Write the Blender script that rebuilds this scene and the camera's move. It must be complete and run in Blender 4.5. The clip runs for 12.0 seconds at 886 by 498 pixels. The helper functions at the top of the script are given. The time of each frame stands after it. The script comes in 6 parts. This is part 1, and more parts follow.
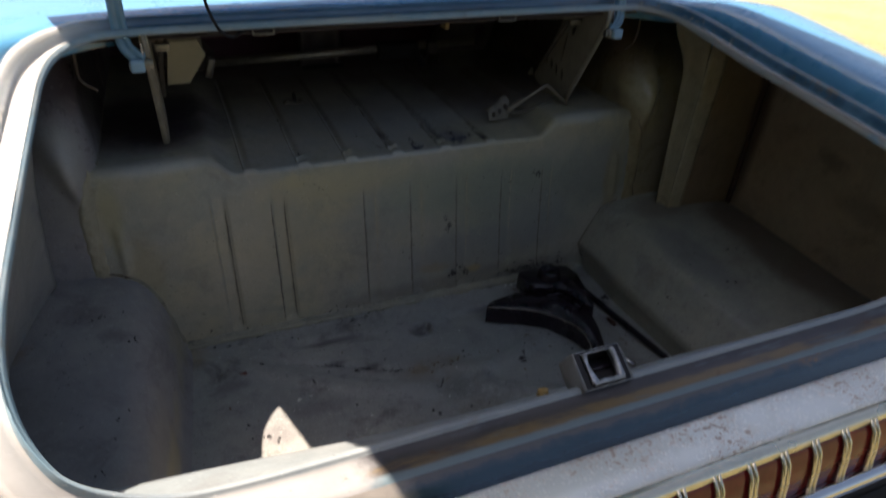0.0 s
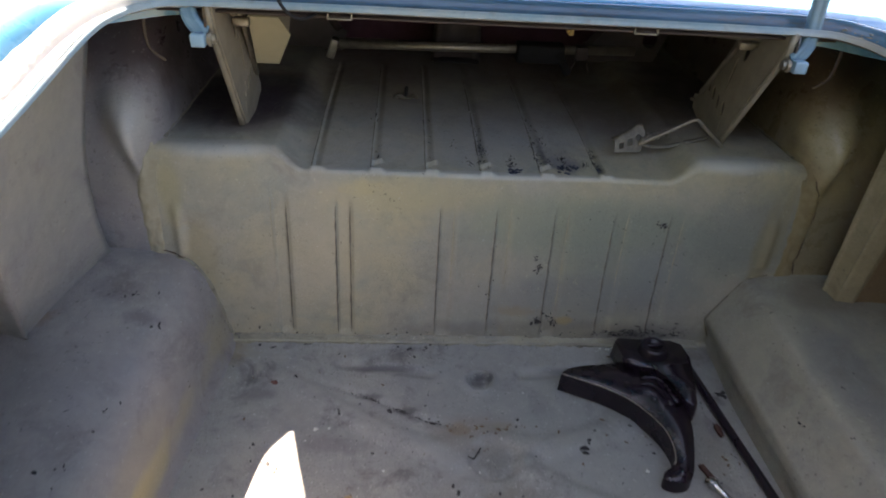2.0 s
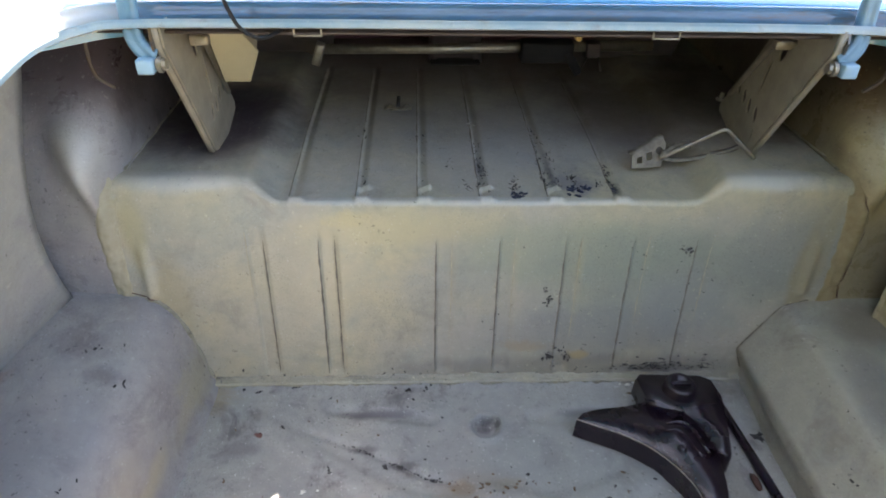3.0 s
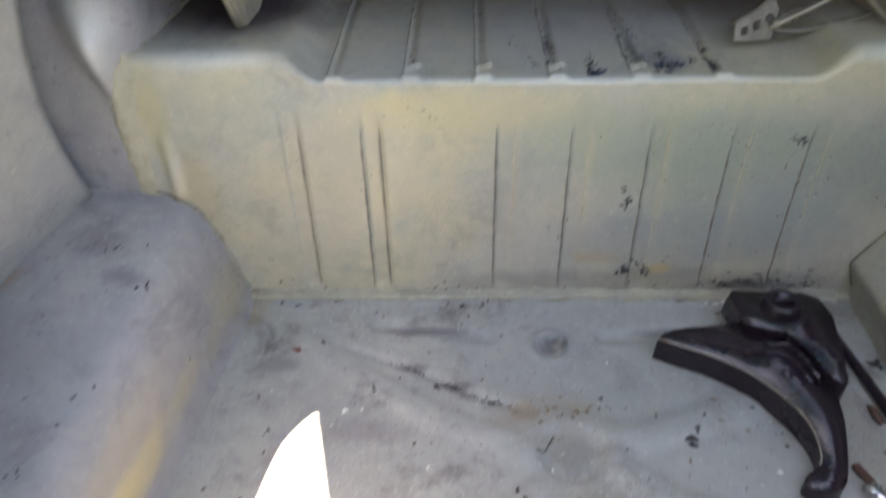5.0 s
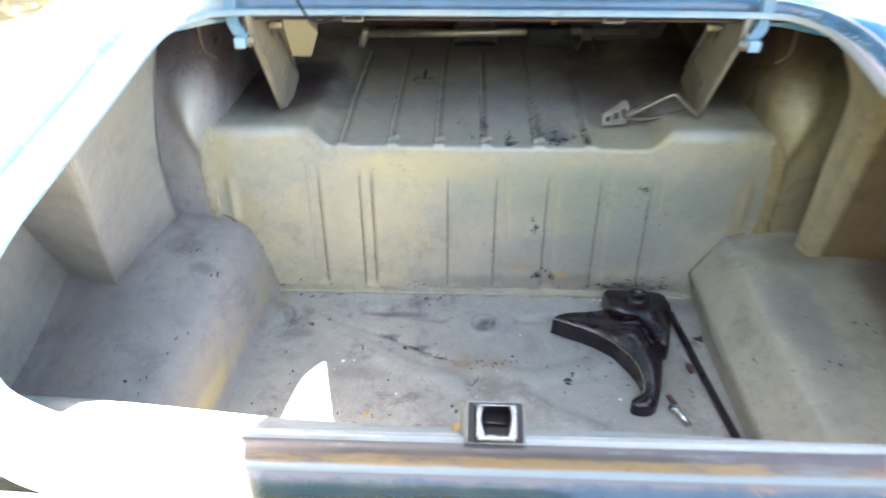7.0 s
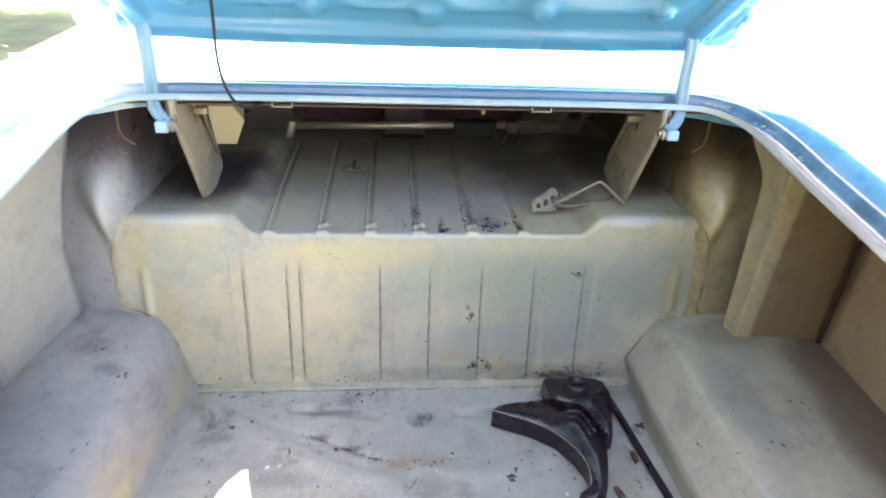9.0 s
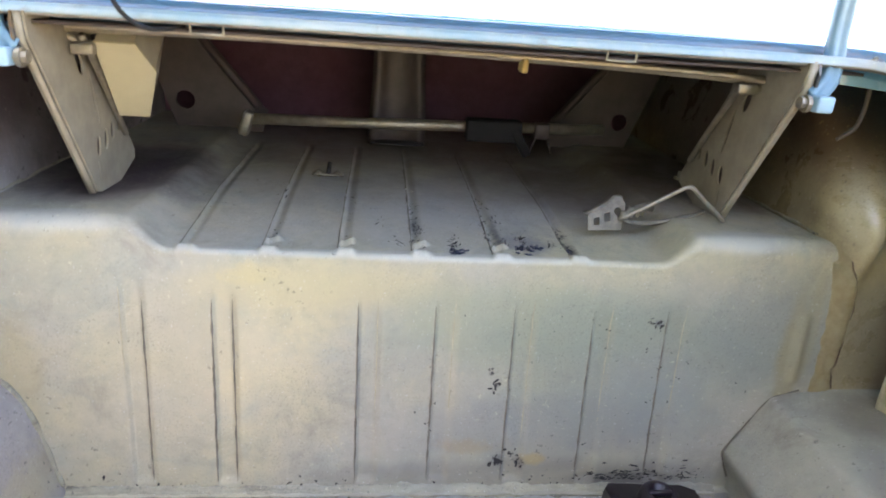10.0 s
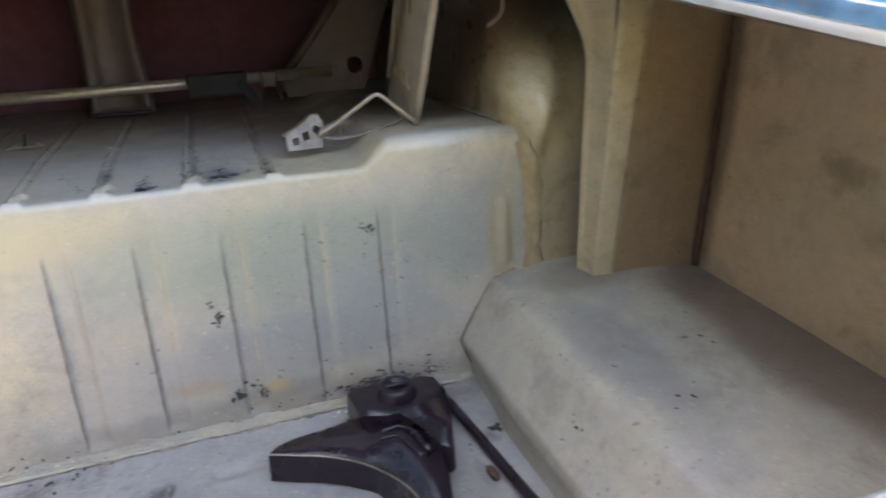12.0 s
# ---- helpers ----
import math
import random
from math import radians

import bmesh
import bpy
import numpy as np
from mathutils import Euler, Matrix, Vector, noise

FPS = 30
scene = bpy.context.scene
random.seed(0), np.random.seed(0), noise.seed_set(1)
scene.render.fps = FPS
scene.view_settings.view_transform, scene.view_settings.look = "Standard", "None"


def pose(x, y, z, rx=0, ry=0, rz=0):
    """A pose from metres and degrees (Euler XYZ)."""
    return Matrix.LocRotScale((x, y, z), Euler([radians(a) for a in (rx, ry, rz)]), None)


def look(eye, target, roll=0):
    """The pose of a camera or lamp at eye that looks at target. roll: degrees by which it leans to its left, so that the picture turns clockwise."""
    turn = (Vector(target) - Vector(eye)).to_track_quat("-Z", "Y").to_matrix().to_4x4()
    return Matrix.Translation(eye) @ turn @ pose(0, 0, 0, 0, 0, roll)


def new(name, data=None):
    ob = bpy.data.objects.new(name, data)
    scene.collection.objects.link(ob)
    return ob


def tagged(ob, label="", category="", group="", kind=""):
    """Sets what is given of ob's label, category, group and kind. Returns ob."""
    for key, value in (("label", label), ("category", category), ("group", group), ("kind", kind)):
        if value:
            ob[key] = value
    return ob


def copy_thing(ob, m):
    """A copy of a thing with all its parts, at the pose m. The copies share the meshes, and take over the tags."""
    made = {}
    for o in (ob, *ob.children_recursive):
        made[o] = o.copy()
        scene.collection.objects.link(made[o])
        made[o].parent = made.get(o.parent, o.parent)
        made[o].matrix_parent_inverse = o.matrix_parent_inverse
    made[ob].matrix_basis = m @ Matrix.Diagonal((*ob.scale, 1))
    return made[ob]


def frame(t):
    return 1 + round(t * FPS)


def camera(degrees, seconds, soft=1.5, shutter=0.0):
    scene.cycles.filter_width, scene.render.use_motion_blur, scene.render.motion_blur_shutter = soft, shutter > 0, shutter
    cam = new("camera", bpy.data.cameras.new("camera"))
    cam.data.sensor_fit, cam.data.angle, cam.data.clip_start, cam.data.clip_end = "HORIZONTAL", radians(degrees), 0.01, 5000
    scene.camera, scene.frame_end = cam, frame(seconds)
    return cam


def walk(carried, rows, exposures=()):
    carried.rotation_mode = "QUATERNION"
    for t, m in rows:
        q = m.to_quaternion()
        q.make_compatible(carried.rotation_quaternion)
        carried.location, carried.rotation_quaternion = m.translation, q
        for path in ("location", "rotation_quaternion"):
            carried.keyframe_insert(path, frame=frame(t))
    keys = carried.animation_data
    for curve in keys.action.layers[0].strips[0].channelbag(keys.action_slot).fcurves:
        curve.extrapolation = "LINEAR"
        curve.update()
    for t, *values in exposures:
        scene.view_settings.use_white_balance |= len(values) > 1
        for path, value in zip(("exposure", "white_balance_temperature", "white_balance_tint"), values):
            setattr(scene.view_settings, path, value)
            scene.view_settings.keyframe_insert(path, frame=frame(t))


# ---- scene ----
cam = camera(69.1, 12.0, soft=1.8, shutter=0.5)
PATH = [
    (0, (-0.464, -1.327, 1.371), (0.211, 0.247, 0.338), 2.1),
    (0.3, (-0.416, -1.316, 1.352), (0.111, 0.030, 0.366), 0.9),
    (0.5, (-0.414, -1.316, 1.351), (0.184, 0.223, 0.221), 2.2),
    (0.8, (-0.350, -1.319, 1.352), (0.074, 0.059, 0.359), 4.1),
    (1, (-0.298, -1.306, 1.352), (0.094, 0.293, 0.216), 3.5),
    (1.3, (-0.215, -1.290, 1.358), (-0.006, 0.139, 0.371), 2.4),
    (1.5, (-0.204, -1.274, 1.363), (-0.041, 0.37, 0.237), 1.2),
    (1.8, (-0.174, -1.201, 1.351), (-0.069, 0.244, 0.369), 2.1),
    (2, (-0.181, -1.139, 1.343), (-0.045, 0.539, 0.263), 3.9),
    (2.2, (-0.178, -1.092, 1.338), (-0.072, 0.368, 0.379), 2.3),
    (2.5, (-0.174, -1.005, 1.369), (-0.012, 0.61, 0.2), 2.6),
    (2.7, (-0.145, -0.987, 1.365), (-0.037, 0.436, 0.353), 2.4),
    (4.3, (-0.117, -0.837, 1.250), (-0.093, 0.649, 0.326), 0.2),
    (4.5, (-0.111, -0.86, 1.233), (-0.091, 0.806, 0.126), 1.4),
    (4.7, (-0.094, -0.868, 1.190), (-0.127, 0.568, 0.190), -0.6),
    (5, (-0.144, -0.886, 1.18), (-0.218, 0.671, -0.073), -1.7),
    (5.3, (-0.161, -0.933, 1.199), (-0.283, 0.348, 0.012), 0.0),
    (5.5, (-0.247, -0.963, 1.227), (-0.44, 0.515, -0.106), 0.0),
    (5.8, (-0.207, -1.005, 1.297), (-0.583, 0.208, 0.093), -5.1),
    (6, (-0.254, -1.023, 1.342), (-0.646, 0.364, -0.043), -3.4),
    (6.2, (-0.218, -1.063, 1.351), (-0.548, 0.191, 0.176), -2.0),
    (6.5, (-0.183, -1.167, 1.389), (-0.324, 0.167, 0.266), 4.3),
    (6.8, (-0.094, -1.270, 1.426), (-0.098, 0.124, 0.369), 4.0),
    (7, (-0.053, -1.35, 1.451), (-0.119, 0.283, 0.297), -0.3),
    (7.3, (-0.028, -1.452, 1.487), (0.033, 0.036, 0.568), -1.1),
    (7.5, (-0.028, -1.482, 1.524), (0.07, 0.269, 0.561), -0.0),
    (7.7, (-0.026, -1.510, 1.547), (0.049, 0.018, 0.697), 0.4),
    (9.3, (-0.079, -1.151, 1.352), (0.084, 0.412, 0.581), 2.7),
    (9.5, (-0.054, -1.02, 1.298), (0.141, 0.704, 0.303), 2.9),
    (9.7, (-0.063, -0.958, 1.187), (0.096, 0.613, 0.434), 2.9),
    (10, (-0.074, -0.864, 1.121), (0.135, 0.996, 0.416), 4.1),
    (10.2, (-0.044, -0.876, 1.086), (0.059, 0.758, 0.469), 2.4),
    (10.5, (-0.068, -0.886, 1.043), (0.043, 1.016, 0.434), 1.2),
    (10.7, (-0.056, -0.919, 1.064), (0.012, 0.749, 0.539), -0.6),
    (11, (-0.03, -0.904, 1.066), (0.151, 0.973, 0.401), -1.3),
    (11.2, (0.021, -0.920, 1.083), (0.265, 0.689, 0.439), -0.8),
    (11.5, (0.051, -0.942, 1.034), (0.549, 0.851, 0.3), -0.1),
    (11.7, (0.080, -0.947, 1.029), (0.600, 0.598, 0.394), -0.2),
    (12, (0.165, -0.976, 1.012), (0.778, 0.789, 0.299), -2.2),
]
EXPOSURES = [(0.0, 1.2, 7150, 16), (0.5, 1.88, 7250, 15), (1.0, 1.75, 7250, 14), (1.5, 2.42, 7500, 18), (2.0, 2.95, 7800, 20), (2.7, 3.8, 7800, 16), (5.0, 4.02, 8050, 17), (5.5, 4.27, 7950, 12), (6.5, 4.60, 7850, 13), (7.5, 4.40, 7650, 12), (9.5, 4.62, 7850, 18), (10.0, 4.55, 7850, 20), (10.5, 4.7, 7850, 24), (12.0, 4.45, 7800, 23)]
walk(cam, [(t, look(eye, target, roll)) for t, eye, target, roll in PATH], EXPOSURES)

# ---- daylight: high sun ahead of the car and to its left, clear sky ----
SUN_FROM = Vector((-0.335, 0.30, 1.0)).normalized()
world = bpy.data.worlds.new("sky")
scene.world = world
world.use_nodes = True
wn = world.node_tree
sky = wn.nodes.new("ShaderNodeTexSky")
sky.sky_type, sky.sun_disc = "NISHITA", False
sky.sun_elevation = math.asin(SUN_FROM.z)
sky.sun_rotation = math.atan2(SUN_FROM.x, SUN_FROM.y)
sky.air_density, sky.dust_density = 1.0, 2.6
wn.nodes["Background"].inputs[1].default_value = 0.075
wn.links.new(sky.outputs[0], wn.nodes["Background"].inputs[0])
sun = new("sun", bpy.data.lights.new("sun", "SUN"))
sun.data.energy, sun.data.angle, sun.data.color = 5.0, radians(0.5), (1.0, 0.95, 0.87)
sun.matrix_world = Matrix.Translation((-2, 2, 6)) @ SUN_FROM.to_track_quat("Z", "Y").to_matrix().to_4x4()


# ---- materials ----
def rgb(c):
    return (*c, 1.0)


class Nodes:
    """A small builder of node materials."""

    def __init__(self, name):
        self.mat = bpy.data.materials.new(name)
        self.mat.use_nodes = True
        self.t = self.mat.node_tree
        self.bsdf = self.t.nodes["Principled BSDF"]
        self.where = self.t.nodes.new("ShaderNodeTexCoord").outputs["Object"]

    def put(self, socket, value):
        if isinstance(value, bpy.types.NodeSocket):
            self.t.links.new(value, socket)
        elif isinstance(value, tuple) and len(value) == 3 and socket.type == "RGBA":
            socket.default_value = rgb(value)
        else:
            socket.default_value = value

    def noise(self, scale, detail=5.0, rough=0.6, stretch=None, distort=0.0):
        n = self.t.nodes.new("ShaderNodeTexNoise")
        n.inputs["Scale"].default_value, n.inputs["Detail"].default_value = scale, detail
        n.inputs["Roughness"].default_value, n.inputs["Distortion"].default_value = rough, distort
        where = self.where
        if stretch:
            m = self.t.nodes.new("ShaderNodeMapping")
            m.inputs["Scale"].default_value = stretch
            self.t.links.new(where, m.inputs[0])
            where = m.outputs[0]
        self.t.links.new(where, n.inputs["Vector"])
        return n.outputs["Fac"]

    def ramp(self, fac, lo, hi, a=0.0, b=1.0):
        r = self.t.nodes.new("ShaderNodeMapRange")
        r.interpolation_type = "SMOOTHSTEP"
        for key, v in zip((0, 1, 2, 3, 4), (fac, lo, hi, a, b)):
            self.put(r.inputs[key], v)
        return r.outputs[0]

    def math(self, op, a, b=0.0):
        m = self.t.nodes.new("ShaderNodeMath")
        m.operation = op
        self.put(m.inputs[0], a)
        self.put(m.inputs[1], b)
        return m.outputs[0]

    def mix(self, fac, a, b, kind="MIX"):
        m = self.t.nodes.new("ShaderNodeMix")
        m.data_type, m.blend_type = "RGBA", kind
        self.put(m.inputs[0], fac)
        self.put(m.inputs[6], a)
        self.put(m.inputs[7], b)
        return m.outputs[2]

    def near(self, centre, size, soft=0.5, wobble=None, amount=0.4):
        """1 inside an ellipsoid of those half sizes, falling off to 0, with an uneven edge."""
        m = self.t.nodes.new("ShaderNodeMapping")
        m.vector_type = "TEXTURE"
        m.inputs["Location"].default_value, m.inputs["Scale"].default_value = centre, size
        self.t.links.new(self.where, m.inputs[0])
        d = self.t.nodes.new("ShaderNodeVectorMath")
        d.operation = "LENGTH"
        self.t.links.new(m.outputs[0], d.inputs[0])
        d = d.outputs["Value"]
        if wobble is not None:
            d = self.math("ADD", d, self.math("MULTIPLY", self.math("SUBTRACT", wobble, 0.5), amount * 2))
        return self.ramp(d, 1.0, 1.0 - soft)

    def bump(self, height, strength=0.3, distance=0.002):
        b = self.t.nodes.new("ShaderNodeBump")
        b.inputs["Strength"].default_value, b.inputs["Distance"].default_value = strength, distance
        self.put(b.inputs["Height"], height)
        self.t.links.new(b.outputs[0], self.bsdf.inputs["Normal"])

    def done(self, colour, rough=0.5, metal=0.0, **more):
        self.put(self.bsdf.inputs["Base Color"], colour)
        self.put(self.bsdf.inputs["Roughness"], rough)
        self.bsdf.inputs["Metallic"].default_value = metal
        for key, v in more.items():
            self.put(self.bsdf.inputs[key.replace("_", " ")], v)
        return self.mat


def trunk_paint(name, base, warm, dirt, dirt_amount=0.5, speck=0.5, marks=(), rough=0.5, streaks=None, cool=None, coat=0.0):
    """Old sprayed satin paint: cloudy overspray, dirt, fine chips, and marks (stains, painted shade or highlights)
    given as (centre, half sizes, colour, strength).
    """
    n = Nodes(name)
    cloud = n.noise(3.2, 3.0, 0.55)
    c = n.mix(n.ramp(cloud, 0.35, 0.66), base, warm)
    cool = cool or tuple(v * k for v, k in zip(base, (0.86, 0.90, 0.92)))
    c = n.mix(n.ramp(n.noise(5.5, 5.0, 0.65, distort=0.6), 0.48, 0.72, 0.0, 0.55), c, cool)
    fine = n.noise(34.0, 6.0, 0.7)
    c = n.mix(n.ramp(fine, 0.3, 0.75, 0.0, 0.4), c, tuple(v * 0.68 for v in base))
    grime = n.noise(9.0, 7.0, 0.72, distort=0.4, stretch=streaks)
    c = n.mix(n.ramp(grime, 0.5, 0.72, 0.0, dirt_amount), c, dirt)
    mottle = n.noise(15.0, 8.0, 0.72, distort=0.8)
    c = n.mix(n.ramp(mottle, 0.53, 0.68, 0.0, 0.30), c, tuple(v * k for v, k in zip(warm, (1.12, 1.08, 1.02))))
    c = n.mix(n.ramp(mottle, 0.46, 0.32, 0.0, 0.30), c, tuple(v * k for v, k in zip(cool, (0.84, 0.82, 0.82))))
    wob = n.noise(46.0, 4.0, 0.7)
    slow = n.noise(7.0, 4.0, 0.6)
    mid = n.noise(21.0, 6.0, 0.75)
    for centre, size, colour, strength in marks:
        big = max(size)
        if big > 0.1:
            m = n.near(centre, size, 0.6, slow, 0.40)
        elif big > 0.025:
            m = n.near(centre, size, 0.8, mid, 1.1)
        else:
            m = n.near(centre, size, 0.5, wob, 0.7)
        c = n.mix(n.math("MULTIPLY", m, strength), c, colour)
    chips = n.noise(120.0, 3.0, 0.6)
    gate = n.noise(6.0, 4.0, 0.6)
    chip = n.math("MULTIPLY", n.ramp(chips, 0.64, 0.69), n.ramp(gate, 0.48, 0.62))
    c = n.mix(n.math("MULTIPLY", chip, speck), c, (0.06, 0.05, 0.05))
    pepper = n.math("MULTIPLY", n.ramp(n.noise(300.0, 3.0, 0.6), 0.53, 0.66), n.ramp(n.noise(4.0, 4.0, 0.6), 0.40, 0.60, 0.15, 1.0))
    c = n.mix(n.math("MULTIPLY", pepper, 0.55 * speck), c, tuple(v * 0.35 for v in base))
    dust = n.noise(210.0, 2.0, 0.5)
    c = n.mix(n.ramp(dust, 0.68, 0.72, 0.0, 0.4 * speck), c, (0.75, 0.73, 0.68))
    flecks = n.math("MULTIPLY", n.ramp(n.noise(95.0, 5.0, 0.7), 0.62, 0.68), n.ramp(n.noise(5.0, 4.0, 0.6), 0.44, 0.60))
    c = n.mix(n.math("MULTIPLY", flecks, 0.7 * speck), c, tuple(min(v * 1.5, 0.7) for v in warm))
    n.bump(n.math("ADD", n.math("MULTIPLY", fine, 0.7), n.math("ADD", n.math("MULTIPLY", cloud, 1.6), n.math("MULTIPLY", grime, 0.8))), 0.5, 0.002)
    return n.done(c, n.ramp(grime, 0.3, 0.7, rough - 0.08, rough + 0.2), 0.0, Coat_Weight=coat, Coat_Roughness=0.22)


BEIGE, GREY = (0.45, 0.415, 0.345), (0.328, 0.322, 0.302)
DIRT, RUST, OCHRE = (0.13, 0.115, 0.11), (0.17, 0.07, 0.03), (0.42, 0.27, 0.09)
m_floor = trunk_paint("floor paint", GREY, (0.395, 0.38, 0.34), (0.12, 0.105, 0.105), 0.85, 0.9, rough=0.42, cool=(0.26, 0.258, 0.25), marks=(
    ((0.0, -0.121, 0.35), (0.0265, 0.0250, 0.04), (0.115, 0.105, 0.105), 1.0),
    ((-0.235, -0.172, 0.35), (0.040, 0.013, 0.04), (0.12, 0.11, 0.11), 0.9),
    ((-0.165, -0.210, 0.35), (0.040, 0.014, 0.04), (0.12, 0.11, 0.11), 0.9),
    ((0.010, -0.335, 0.35), (0.052, 0.046, 0.04), (0.17, 0.155, 0.14), 0.8),
    ((-0.050, -0.262, 0.35), (0.030, 0.024, 0.04), (0.24, 0.155, 0.085), 0.75),
    ((-0.075, -0.475, 0.35), (0.055, 0.035, 0.04), (0.17, 0.145, 0.11), 0.7),
    ((0.005, -0.103, 0.35), (0.0245, 0.0120, 0.04), (0.06, 0.054, 0.054), 0.95),
    ((0.024, -0.116, 0.35), (0.0090, 0.0170, 0.04), (0.08, 0.072, 0.072), 0.9),
    ((-0.47, -0.17, 0.35), (0.05, 0.03, 0.03), (0.16, 0.145, 0.15), 0.6),
    ((-0.31, -0.30, 0.35), (0.10, 0.03, 0.03), (0.19, 0.175, 0.18), 0.6),
    ((0.12, -0.20, 0.35), (0.03, 0.06, 0.03), (0.17, 0.155, 0.155), 0.6),
    ((0.06, -0.50, 0.35), (0.14, 0.05, 0.03), (0.18, 0.15, 0.13), 0.6),
    ((-0.18, -0.56, 0.35), (0.12, 0.05, 0.03), (0.17, 0.15, 0.15), 0.5),
    ((0.0, -0.62, 0.35), (0.5, 0.12, 0.05), (0.25, 0.22, 0.19), 0.5),
    ((-0.40, -0.34, 0.35), (0.06, 0.05, 0.03), (0.17, 0.15, 0.15), 0.6),
    ((-0.22, -0.083, 0.35), (0.11, 0.016, 0.03), (0.15, 0.135, 0.14), 0.9),
    ((0.25, -0.087, 0.35), (0.14, 0.016, 0.03), (0.15, 0.14, 0.145), 0.9),
    ((-0.02, -0.27, 0.35), (0.12, 0.06, 0.05), (0.25, 0.20, 0.155), 0.5),
    ((0.02, -0.42, 0.35), (0.10, 0.05, 0.05), (0.22, 0.18, 0.14), 0.5),
    ((-0.26, -0.42, 0.35), (0.012, 0.01, 0.02), (0.5, 0.3, 0.08), 0.8),
    ((0.03, -0.255, 0.35), (0.05, 0.02, 0.02), (0.27, 0.21, 0.13), 0.6),
    ((-0.42, -0.47, 0.35), (0.05, 0.03, 0.02), (0.17, 0.15, 0.155), 0.6),
    ((0.43, -0.30, 0.35), (0.07, 0.16, 0.04), (0.2, 0.16, 0.12), 0.5),
    ((0.515, -0.17, 0.35), (0.018, 0.035, 0.03), (0.12, 0.10, 0.10), 0.7),
    ((0.470, -0.25, 0.35), (0.014, 0.05, 0.03), (0.15, 0.12, 0.13), 0.6),
    ((0.25, -0.30, 0.35), (0.34, 0.30, 0.05), (0.275, 0.285, 0.265), 0.5),
    ((0.5, -0.03, 0.35), (0.08, 0.05, 0.05), (0.14, 0.12, 0.1), 0.6),
    ((-0.54, -0.03, 0.36), (0.06, 0.07, 0.05), (0.33, 0.24, 0.12), 0.5)))
